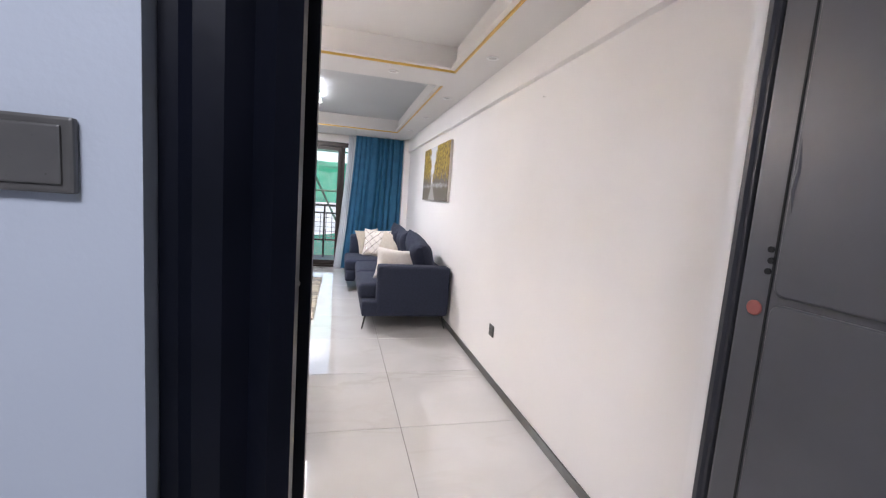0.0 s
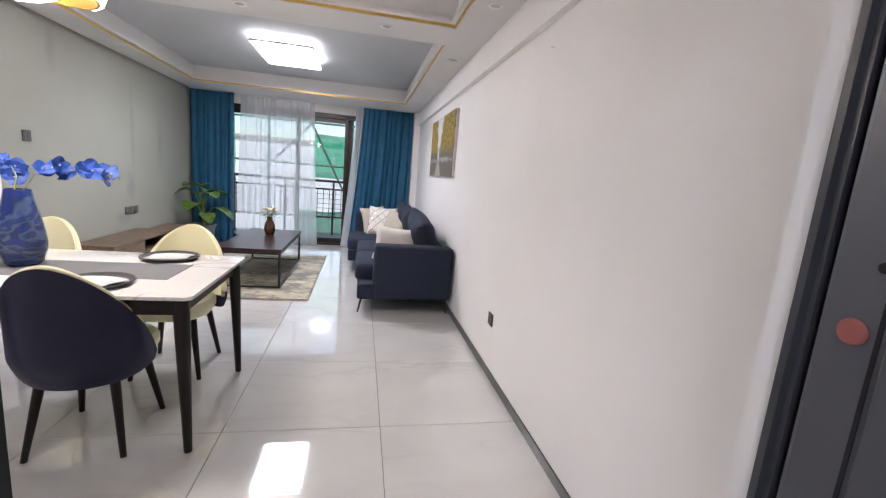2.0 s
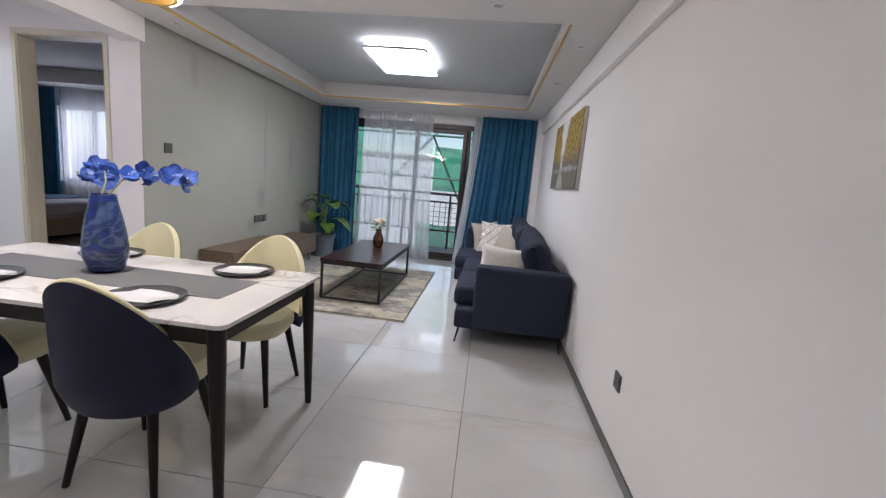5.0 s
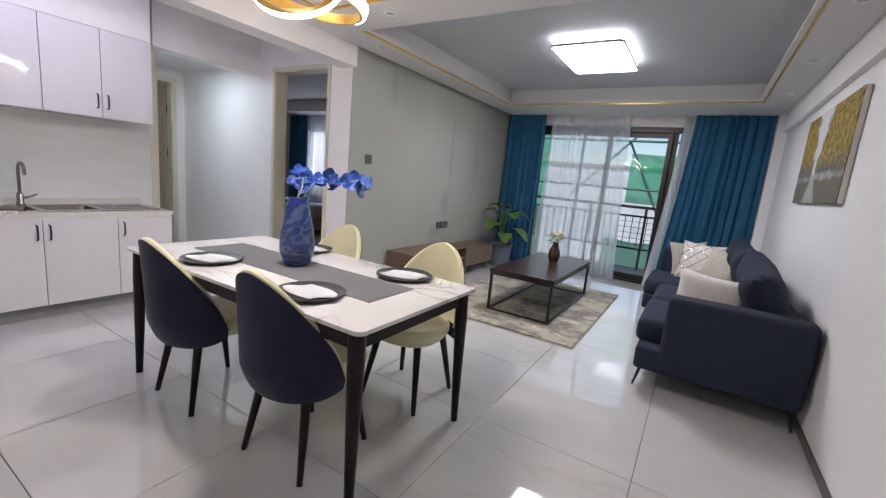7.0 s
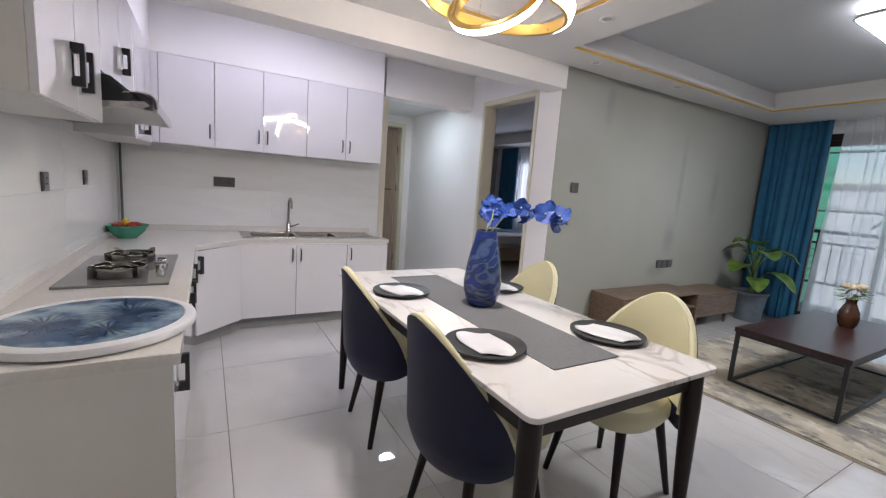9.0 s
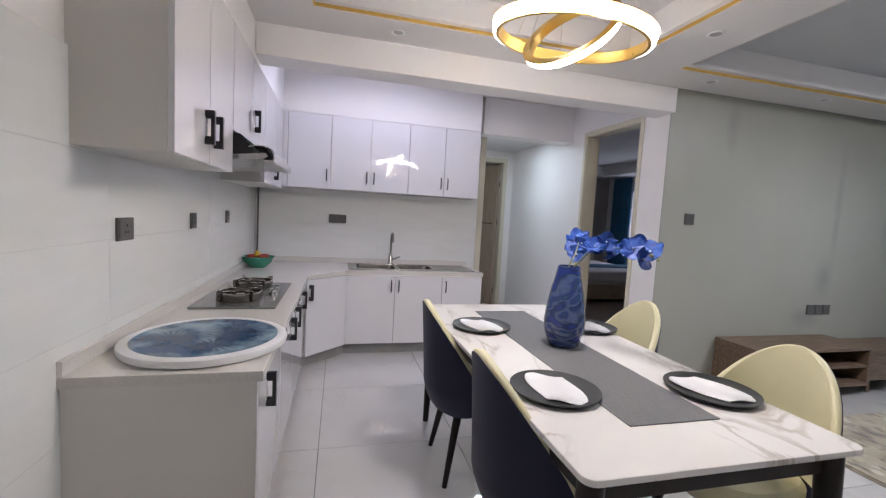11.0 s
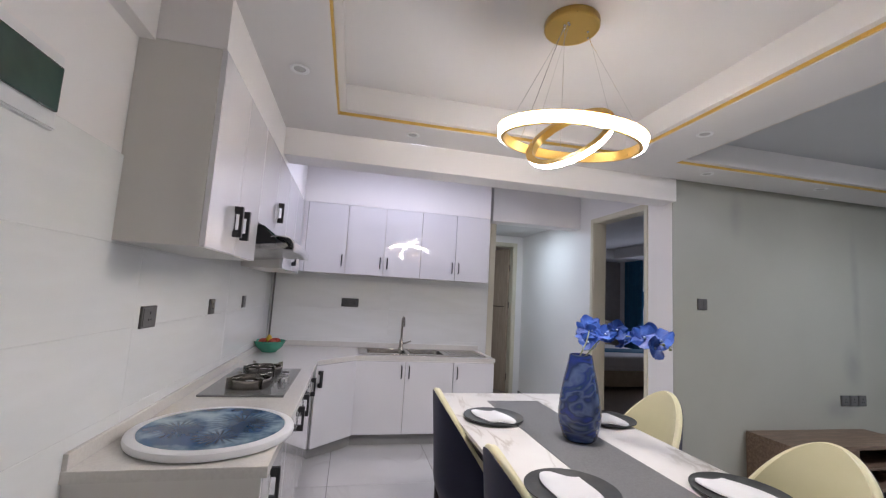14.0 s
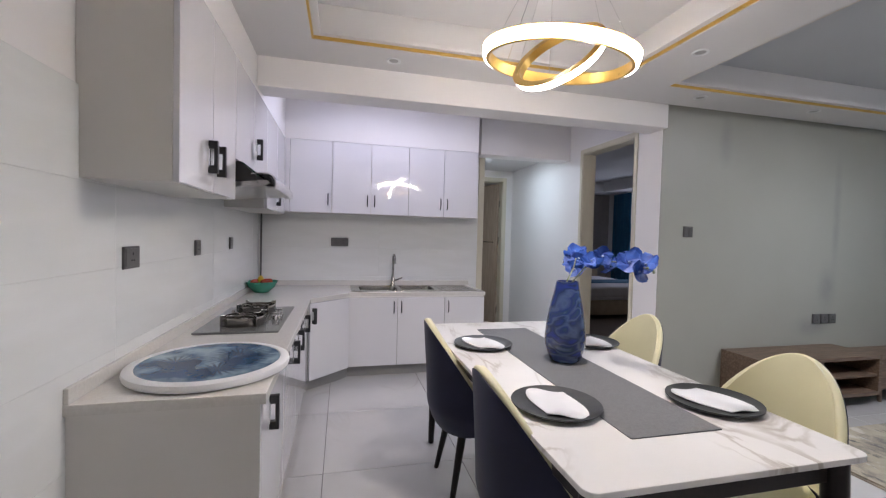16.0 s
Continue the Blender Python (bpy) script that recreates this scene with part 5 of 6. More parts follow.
def rug():
    bm = bmesh.new()
    x0, x1, y0, y1 = -3.02, -1.44, 4.785, 7.06

    def f(u, v):
        x, y = x0 + (x1 - x0) * u, y0 + (y1 - y0) * v
        return (x, y, 0.011 + 0.0012 * noise.noise(Vector((x * 3, y * 3, 0))))
    grid(bm, 40, 50, f, -0.010)
    bm.transform(Matrix.Translation((2.23, -5.92, 0)))
    r = thing("rug", -2.23, 5.92, 0.0, "cream and grey abstract patterned rug under the coffee table", "rug")
    part("rug_surface", bm, RUG, r)
    part("border", boxes((x0 + 2.23 - 0.006, x0 + 2.23, y0 - 5.92, y1 - 5.92, 0.001, 0.010), (x1 + 2.23, x1 + 2.23 + 0.006, y0 - 5.92, y1 - 5.92, 0.001, 0.010), (x0 + 2.23, x1 + 2.23, y0 - 5.926, y0 - 5.92, 0.001, 0.010), (x0 + 2.23, x1 + 2.23, y1 - 5.92, y1 - 5.914, 0.001, 0.010)), PILLOWB, r)


rug()


def rose_vase():
    v = thing("vase", -2.10, 6.20, 0.452, "amber brown ceramic vase on the coffee table", "vase")
    bm = bmesh.new()
    lathe(bm, [(0.0, 0.0), (0.045, 0.0), (0.062, 0.03), (0.070, 0.08), (0.064, 0.13), (0.045, 0.175), (0.034, 0.20), (0.036, 0.225), (0.040, 0.232), (0.033, 0.232), (0.028, 0.20), (0.0, 0.19)], 32)
    part("body", bm, BROWNGLASS, v, smooth=True)
    f = thing("rose_bouquet", -2.10, 6.20, 0.652, "small bouquet of cream roses with green leaves", "flowers")
    rnd = random.Random(5)
    for i in range(9):
        a, r = i * 2.4, 0.035 + 0.045 * (i % 3) / 2
        p = Vector((r * math.cos(a), r * math.sin(a), 0.10 + rnd.uniform(-0.03, 0.05)))
        bm = bmesh.new()
        tube(bm, [(0, 0, -0.05), tuple(p)], 0.002, 5)
        part("stem", bm, STEM, f)
        if i < 6:
            bm = bmesh.new()
            for k in range(3):
                rr = 0.026 - k * 0.007
                lathe(bm, [(rr * 0.3, -0.018), (rr * 0.9, -0.006), (rr, 0.008), (rr * 0.86, 0.018 + k * 0.003)], 10, tuple(p), lambda a, z, k=k: 1 + 0.16 * math.sin(5 * a + k * 1.3))
            part("rose", bm, ROSE, f, smooth=True)
    for i in range(22):
        a = i * 2.4 + 0.4
        m = pose(0.045 * math.cos(a), 0.045 * math.sin(a), 0.06 + rnd.uniform(-0.02, 0.06), rnd.uniform(-50, -10), rnd.uniform(-30, 30), math.degrees(a) - 90)
        bm = bmesh.new()

        def g(u, w, m=m):
            return m @ Vector(((w - 0.5) * 0.026 * math.sin(math.pi * min(1, u + 0.06)), 0.075 * u, 0.02 * u * u - 0.006 * abs(w - 0.5)))
        grid(bm, 4, 2, g, 0.0006)
        part("leaf", bm, LEAF, f, smooth=True)


rose_vase()


def potted_plant():
    p = thing("potted_plant", -3.34, 7.48, 0.0, "green leafy plant in a ribbed blue grey pot", "plant")
    bm = bmesh.new()
    prof = [(0.0, 0.0), (0.135, 0.0)]
    for i in range(12):
        z = 0.01 + i * 0.027
        r = 0.137 + 0.038 * z / 0.34
        prof += [(r, z), (r + 0.005, z + 0.013)]
    prof += [(0.186, 0.335), (0.192, 0.345), (0.190, 0.362), (0.176, 0.362), (0.170, 0.30), (0.0, 0.30)]
    lathe(bm, prof, 40)
    part("pot", bm, POT, p, smooth=True)
    bm = bmesh.new()
    lathe(bm, [(0.0, 0.301), (0.165, 0.301), (0.16, 0.318), (0.08, 0.325), (0.0, 0.328)], 24)
    part("soil", bm, SOIL, p)
    bm = bmesh.new()
    tube(bm, [(0, 0, 0.30), (0.01, 0.0, 0.45), (0.0, 0.01, 0.62), (0.01, 0.0, 0.74)], [0.024, 0.022, 0.019, 0.012], 10)
    part("trunk", bm, STEM, p, smooth=True)
    rnd = random.Random(21)
    for i, (az, z, up, reach, lw) in enumerate(((200, 0.70, 0.20, 0.26, 0.11), (250, 0.60, 0.10, 0.24, 0.12), (320, 0.66, 0.22, 0.26, 0.10), (20, 0.72, 0.16, 0.30, 0.10), (75, 0.70, 0.2, 0.20, 0.11), (140, 0.66, 0.18, 0.16, 0.10), (285, 0.72, 0.26, 0.14, 0.09), (345, 0.52, 0.12, 0.36, 0.08), (225, 0.74, 0.24, 0.20, 0.10), (170, 0.58, 0.06, 0.18, 0.11), (305, 0.50, 0.04, 0.24, 0.09))):
        a = radians(az)
        d = Vector((math.cos(a), math.sin(a), 0))
        if az in (75, 140):
            d = d * 0.8
        s, e = Vector((0, 0, z - 0.12)), Vector((0, 0, z)) + d * reach * 0.45 + Vector((0, 0, up * 0.8))
        bm = bmesh.new()
        tube(bm, [tuple(s), tuple(s.lerp(e, 0.5) + Vector((0, 0, 0.03))), tuple(e)], [0.008, 0.006, 0.004], 7)
        stalk = part("stalk", bm, STEM, p, smooth=True)
        side = Vector((-math.sin(a), math.cos(a), 0))
        bm = bmesh.new()

        def g(u, w, e=e, d=d, side=side, reach=reach, up=up, lw=lw):
            q = (w - 0.5) * 2
            wid = 1.45 * lw * math.sin(math.pi * (u * 0.96 + 0.03)) ** 0.75
            c = e + d * (reach * 0.95 * u) + Vector((0, 0, up * 0.5 * u - 0.42 * reach * 1.5 * u * u))
            return c + side * (q * wid * 0.85) + Vector((0, 0, 0.25 * wid * abs(q) + 0.004 * math.sin(20 * u)))
        grid(bm, 12, 6, g, 0.0012)
        part("leaf", bm, LEAF, stalk, smooth=True)


potted_plant()


# ---- bedroom seen through the doorway ----
def bed():
    b = thing("bed", -8.0, 6.55, 0.0, "made bed with white linen, a blue runner and a beige base", "bed")
    part("base", boxes((-1.0, 0.95, -0.85, 0.85, 0.05, 0.30), bevel=0.02), BEDBASE, b)
    bm = bmesh.new()
    soft(bm, -0.98, 0.93, -0.83, 0.83, 0.30, 0.50, 0.05)
    part("mattress", bm, BEDWHITE, b, smooth=True)
    bm = bmesh.new()
    soft(bm, -0.95, 0.965, -0.87, 0.87, 0.36, 0.545, 0.05, 0.02)
    part("duvet", bm, BEDWHITE, b, smooth=True)
    bm = bmesh.new()
    soft(bm, 0.05, 0.55, -0.88, 0.88, 0.40, 0.575, 0.04)
    part("bed_runner", bm, TEAL, b, "teal blue bed runner", smooth=True)
    part("headboard", boxes((-1.08, -1.0, -0.9, 0.9, 0.05, 1.05), bevel=0.03), BEDBASE, b)


bed()
drape("curtain", (-9.10, -8.50), (-9.12, -8.50), 7.86, 0.02, 2.38, 7, 0.035, TEAL, "teal blue bedroom curtain beside the window", 14)
drape("sheer_curtain", (-8.48, -7.2), (-8.48, -7.2), 7.93, 0.02, 2.38, 14, 0.018, SHEER, "white sheer bedroom curtain", 15, 0.0, 160)
bm = boxes((-8.62, -8.56, 8.05, 8.12, 0.75, 2.1), (-7.36, -7.3, 8.05, 8.12, 0.75, 2.1), (-8.56, -7.36, 8.05, 8.12, 0.75, 0.81), (-8.56, -7.36, 8.05, 8.12, 2.04, 2.1), (-7.99, -7.93, 8.05, 8.12, 0.81, 2.04), bevel=0.004)
structure("window_2", bm, BRONZE, "dark framed bedroom window")


# ---- kitchen ----
YW, XW = YK + 0.010, XK + 0.010          # faces of the wall tiles
YF, XF = 1.595, -4.700                    # fronts of the base cabinets
ZC = 0.795                                # worktop


def black_handle(bm, m):
    """A squared D handle of black metal, upright, 0.13 high."""
    for r in ((-0.011, 0.011, 0.0, 0.034, -0.066, -0.034), (-0.011, 0.011, 0.0, 0.034, 0.034, 0.066), (-0.012, 0.012, 0.022, 0.036, -0.066, 0.066)):
        sub = bmesh.new()
        box(sub, *r, bevel=0.003)
        sub.transform(m)
        me = bpy.data.meshes.new("tmp")
        sub.to_mesh(me)
        sub.free()
        bm.from_mesh(me)
        bpy.data.meshes.remove(me)
    return bm


def bar_handle(bm, m):
    pts = [m @ Vector(p) for p in ((0, 0, -0.055), (0, 0.026, -0.05), (0, 0.03, 0.0), (0, 0.026, 0.05), (0, 0, 0.055))]
    tube(bm, pts, [0.005, 0.0055, 0.006, 0.0055, 0.005], 8)
    return bm


def cabinet(name, x, y, z, turn, w, d, h, doors, label, handles, toe=0.0, big=False, end=False):
    """A cabinet unit: its front is the local x axis facing +y, its body behind. handles: (door, side, height) rows."""
    c = thing(name, x, y, z, label, "cabinet", turn=turn)
    part("body", boxes((0.0, w, -d - (0.0 if toe else 0.0085), -0.020, toe, h), bevel=0.001), CARCASS, c)
    if toe:
        part("toe_kick", boxes((0.0, w, -d, -0.075, 0.0, toe - 0.001)), TOE, c, "grey toe kick")
    edges = [w * i / doors for i in range(doors + 1)]
    made = []
    for a, b in zip(edges, edges[1:]):
        made.append(part("door", boxes((a + 0.0023, b - 0.0023, -0.019, 0.0, toe + 0.002, h - (0.007 if toe else 0.002)), bevel=0.0015), LACQ, c, "white high-gloss door"))
    for k, side, hz in handles:
        a, b = edges[k], edges[k + 1]
        hx = a + 0.035 if side < 0 else b - 0.035
        bm = bmesh.new()
        (black_handle if big else bar_handle)(bm, Matrix.Translation((hx, 0.0, hz)))
        part("handle", bm, BLACK, made[k], "black metal handle")
        if big:
            part("handle_backplate", boxes((hx - 0.012, hx + 0.012, 0.0005, 0.004, hz - 0.042, hz + 0.042), bevel=0.001), CHROME, made[k])
    return c


# base units along the side wall, fronts facing +y; each row: far end, width, handle place along the unit
for x0, w, hx in ((-2.930, 0.585, 0.405), (-3.482, 0.550, 0.135), (-3.932, 0.448, 0.305), (-4.384, 0.450, 0.255)):
    c = cabinet("base_cabinet", x0, YF, 0.0, 0, w, YF - YW, 0.757, 1, "white gloss base cabinet under the worktop by the hob", (), 0.11)
    door = [k for k in c.children if k.name.startswith("door")][0]
    bm = bmesh.new()
    black_handle(bm, Matrix.Translation((hx, 0.0, 0.645)))
    part("handle", bm, BLACK, door, "black metal handle")
    part("handle_backplate", boxes((hx - 0.013, hx + 0.013, 0.0005, 0.004, 0.603, 0.687), bevel=0.001), CHROME, door)
tagged(thing("end_panel", -2.338, 1.30, 0.0, "warm grey laminate end panel of the base cabinets", "panel"))
part("panel", boxes((-0.007, 0.008, YW - 1.30, YF - 0.001 - 1.30, 0.0, 0.757), bevel=0.001), CARCASS, bpy.data.objects["end_panel"])
part("edge_strip", boxes((-0.007, 0.008, YF - 1.3005, YF - 1.2990, 0.0, 0.757)), WHITEPL, bpy.data.objects["end_panel"])


def corner_unit():
    """The cabinet across the corner, with its door on the slant."""
    c = thing("corner_cabinet", -4.386, YF, 0.0, "white gloss corner cabinet with a slanted door", "cabinet")
    dx, dy = XF + 4.386, 1.918 - YF
    bm = bmesh.new()
    prism(bm, [(-0.001, YW - YF), (-0.001, -0.02), (dx * 0.97, dy - 0.02), (dx - 0.02, dy), (XW + 4.386, dy), (XW + 4.386, YW - YF)], 0.11, 0.757)
    part("body", bm, CARCASS, c)
    bm = bmesh.new()
    prism(bm, [(-0.05, YW - YF), (-0.05, -0.07), (dx + 0.0, dy - 0.06), (dx - 0.075, dy), (XW + 4.386, dy), (XW + 4.386, YW - YF)], 0.0, 0.109)
    part("toe_kick", bm, TOE, c)
    n = math.hypot(dx, dy)
    m = Matrix.Translation((0, 0, 0)) @ Matrix.Rotation(math.atan2(dy, dx), 4, "Z")
    bm = boxes((0.004, n - 0.004, -0.019, 0.0, 0.112, 0.755), bevel=0.0015)
    bm.transform(m)
    d = part("door", bm, LACQ, c, "white high-gloss door")
    bm = bmesh.new()
    black_handle(bm, m @ Matrix.Translation((0.035, -0.019, 0.65)) @ pose(0, 0, 0, 0, 0, 180))
    part("handle", bm, BLACK, d, "black metal handle")


corner_unit()
for y0, w, n, hs in ((1.919, 0.91, 2, ((0, 1, 0.66), (1, -1, 0.66))), (2.830, 0.405, 1, ((0, -1, 0.66),))):
    # front faces +x: local x runs along -y, so the unit starts at its far end
    cabinet("base_cabinet", XF, y0 + w, 0.0, -90, w, XF - XW, 0.757, n, "white gloss base cabinet under the sink" if n == 2 else "narrow white gloss base cabinet at the worktop end", tuple((n - 1 - k, -s, z) for k, s, z in hs), 0.11)

for x0, w, z0, hs, lab in ((-3.150, 0.750, 1.495, ((0, 0.315, 0.14), (1, 0.435, 0.14)), "white gloss wall cabinet with a grey side"), (-4.050, 0.898, 1.705, ((0, 0.366, 0.148),), "short white gloss wall cabinet over the cooker hood"), (-4.988, 0.936, 1.505, ((0, 0.48, 0.115),), "white gloss wall cabinet in the corner")):
    c = cabinet("wall_cabinet", x0, 1.322, z0, 0, w, 1.322 - YW, 2.222 - z0, 2, lab, ())
    doors = [k for k in c.children if k.name.startswith("door")]
    for k, hx, hz in hs:
        bm = bmesh.new()
        black_handle(bm, Matrix.Translation((hx, 0.0, hz)))
        part("handle", bm, BLACK, doors[k], "black metal handle")
        part("handle_backplate", boxes((hx - 0.013, hx + 0.013, 0.0005, 0.004, hz - 0.042, hz + 0.042), bevel=0.001), CHROME, doors[k])
for y0, y1, hs in ((1.365, 1.751, ((0, 1, 0.13),)), (1.752, 2.497, ((0, 1, 0.13), (1, -1, 0.13))), (2.498, 3.23, ((0, 1, 0.13), (1, -1, 0.13)))):
    n = 1 if len(hs) == 1 else 2
    cabinet("wall_cabinet", -4.99, y1, 1.535, -90, y1 - y0, -4.99 - XW, 2.222 - 1.535, n, "white gloss wall cabinet above the sink", tuple((n - 1 - k, -s, z) for k, s, z in hs))
structure("trim_cabinet_filler", boxes((-5.05, -4.992, 1.3225, 1.3635, 1.535, 2.222)), LACQ, "white filler strip in the cabinet corner")
structure("wall_bulkhead", boxes((-3.66, -2.40, YK, 1.318, 2.224, LOW), (-5.30, -3.66, YK, 1.318, 2.224, 2.62), (XK, -4.995, 1.318, 3.23, 2.224, 2.62)), WALL, "white boxing above the wall cabinets")
structure("trim_beam_entry", boxes((-2.398, 0.0, 0.95, 1.085, 2.215, LOW)), WALL, "white shallow beam above the entry wall")


def worktop():
    t = thing("kitchen_worktop", -3.9, 1.3, 0.757, "off-white quartz worktop running round the kitchen corner", "worktop")
    bm = bmesh.new()
    prism(bm, [(-2.318, YW), (-2.318, 1.615), (-4.386, 1.615), (-4.72, 1.918), (-4.72, 2.02), (XW, 2.02), (XW, YW)], 0.759, ZC, 0.004)
    bm.transform(Matrix.Translation((3.9, -1.3, -0.757)))
    part("slab", bm, WORKTOP, t)
    for r in ((-4.86, -4.72, 2.02, 2.82), (XW, -5.20, 2.02, 2.82), (XW, -4.72, 2.82, 3.25)):
        bm = boxes((*r, 0.759, ZC))
        bm.transform(Matrix.Translation((3.9, -1.3, -0.757)))
        part("slab", bm, WORKTOP, t)
    bm = boxes((XW + 0.016, -2.318, YW, YW + 0.016, ZC, ZC + 0.05), (XW, XW + 0.016, YW, 3.25, ZC, ZC + 0.05), bevel=0.003)
    bm.transform(Matrix.Translation((3.9, -1.3, -0.757)))
    part("upstand", bm, WORKTOP, t)


worktop()


def sink():
    s = thing("kitchen_sink", -5.02, 2.57, ZC, "stainless steel double bowl sink with a drainer set in the worktop", "sink")
    X, Y = -5.02, 2.57
    bm = bmesh.new()
    z0, z1 = 0.0005, 0.007
    for r in ((-4.86, -4.80, 1.945, 3.19), (-5.24, -5.19, 1.945, 3.19), (-5.19, -4.86, 1.945, 2.03), (-5.19, -4.86, 2.40, 2.44), (-5.19, -4.86, 2.77, 3.19)):
        box(bm, r[0] - X, r[1] - X, r[2] - Y, r[3] - Y, z0, z1, 0.002)
    part("rim", bm, SINKSTEEL, s)
    for y0, y1, dep in ((2.03, 2.40, 0.19), (2.44, 2.77, 0.17)):
        bm = bmesh.new()
        a = rounded(-5.19 - X, -4.86 - X, y0 - Y, y1 - Y, 0.05)
        b = rounded(-5.17 - X, -4.88 - X, y0 - Y + 0.02, y1 - Y - 0.02, 0.05)
        ra, rb = [bm.verts.new((x, y, 0.001)) for x, y in a], [bm.verts.new((x, y, -dep)) for x, y in b]
        for k in range(len(a)):
            j = (k + 1) % len(a)
            bm.faces.new((ra[k], ra[j], rb[j], rb[k]))
        bm.faces.new(rb)
        part("bowl", bm, SINKSTEEL, s, smooth=True)
    for i in range(8):
        y = 2.84 + i * 0.042 - Y
        part("drainer_rib", boxes((-5.17 - X, -4.88 - X, y - 0.007, y + 0.007, 0.0071, 0.010), bevel=0.001), SINKSTEEL, s)
    f = thing("kitchen_tap", -5.215, 2.385, ZC + 0.0072, "tall brushed steel gooseneck kitchen tap behind the sink", "tap")
    bm = bmesh.new()
    lathe(bm, [(0.0, 0.0), (0.027, 0.0), (0.027, 0.012), (0.022, 0.02), (0.021, 0.085), (0.016, 0.095), (0.0, 0.095)], 20)
    part("base", bm, SINKSTEEL, f, smooth=True)
    bm = bmesh.new()
    pts = [(0, 0, 0.09), (0, 0, 0.27)] + [(0.075 - 0.075 * math.cos(radians(a)), 0, 0.27 + 0.06 * math.sin(radians(a))) for a in range(20, 181, 20)] + [(0.15, 0, 0.24)]
    tube(bm, pts, 0.011, 12)
    part("spout", bm, SINKSTEEL, f, smooth=True)
    bm = bmesh.new()
    tube(bm, [(0, 0.02, 0.055), (0.01, 0.055, 0.065), (0.015, 0.10, 0.085)], [0.010, 0.008, 0.006], 10)
    part("lever", bm, SINKSTEEL, f, smooth=True)


sink()


def hob():
    h = thing("gas_hob", -3.58, 1.325, ZC, "two-burner gas hob with a grey glass plate on the worktop", "hob")
    part("plate", boxes((-0.385, 0.385, -0.215, 0.205, 0.0005, 0.012), bevel=0.004), GLASSHOB, h)
    for x, y in ((0.175, -0.01), (-0.195, -0.01)):
        bm = bmesh.new()
        lathe(bm, [(0.106, 0.012), (0.112, 0.020), (0.112, 0.058), (0.109, 0.060), (0.106, 0.058), (0.106, 0.018), (0.06, 0.014), (0.106, 0.012)], 36, (x, y, 0))
        ring = part("pan_ring", bm, SINKSTEEL, h, "polished steel wind ring", smooth=True)
        bm = bmesh.new()
        lathe(bm, [(0.0, 0.012), (0.062, 0.012), (0.062, 0.026), (0.05, 0.034), (0.026, 0.036), (0.02, 0.042), (0.0, 0.043)], 28, (x, y, 0))
        part("burner", bm, STEEL, h, smooth=True)
        for k in range(4):
            m = Matrix.Translation((x, y, 0)) @ pose(0, 0, 0, 0, 0, 90 * k + 40)
            bm = bmesh.new()
            box(bm, 0.104, 0.136, -0.0025, 0.0025, 0.0125, 0.076, 0.002)
            box(bm, 0.060, 0.104, -0.0025, 0.0025, 0.050, 0.068, 0.002)
            bm.transform(m)
            part("pan_support", bm, SINKSTEEL, ring)
    for x in (0.06, -0.075):
        bm = bmesh.new()
        lathe(bm, [(0.0, 0.012), (0.026, 0.012), (0.024, 0.036), (0.019, 0.040), (0.0, 0.040)], 24, (x, 0.145, 0))
        k = part("knob", bm, STEEL, h, smooth=True)
        part("knob_grip", boxes((x - 0.004, x + 0.004, 0.124, 0.166, 0.0405, 0.052), bevel=0.002), STEEL, k)


hob()


def hood():
    h = thing("cooker_hood", -3.60, YW, 1.545, "black glass and steel cooker hood under the wall cabinet", "cooker hood")
    w = 0.385

    def wedge(pts, x0, x1, bevel=0.0):
        bm = bmesh.new()
        prism(bm, pts, x0, x1, bevel)
        bm.transform(Matrix(((0, 0, 1, 0), (1, 0, 0, 0), (0, 1, 0, 0), (0, 0, 0, 1))))
        return bm
    part("housing", wedge([(0.0, 0.02), (0.37, 0.055), (0.37, 0.085), (0.29, 0.158), (0.0, 0.158)], -w, w), BLACK, h)
    part("glass_front", wedge([(0.374, 0.087), (0.38, 0.093), (0.300, 0.156), (0.293, 0.154)], -w - 0.003, w + 0.003), GREENPL, h, "dark glass front")
    part("tray", wedge([(-0.0, 0.0), (0.41, 0.036), (0.436, 0.052), (0.42, 0.068), (0.36, 0.06), (0.0, 0.018)], -w - 0.006, w + 0.006), STEEL, h, "brushed steel canopy tray")
    outer = [(0.345, 0.098), (0.39, 0.107), (0.425, 0.105), (0.450, 0.093), (0.464, 0.073), (0.468, 0.050), (0.464, 0.028)]
    inner = [(y - 0.004, z - 0.007) for y, z in outer[:-1]] + [(0.457, 0.028)]
    part("visor", wedge(outer + inner[::-1], -w - 0.012, w + 0.012), VISOR, h, "curved polished steel visor")
    part("light_panel", wedge([(0.412, 0.029), (0.414, 0.034), (0.456, 0.034), (0.456, 0.028)], -w + 0.004, w - 0.004), STEEL, h, "brushed steel underside")
    for s in (-1, 1):
        x = s * (w + 0.004)
        part("visor_strap", wedge([(0.430, 0.098), (0.448, 0.088), (0.459, 0.068), (0.460, 0.038), (0.453, 0.038), (0.452, 0.066), (0.443, 0.082), (0.427, 0.090)], min(x, x + s * 0.010), max(x, x + s * 0.010)), BLACK, h)


hood()


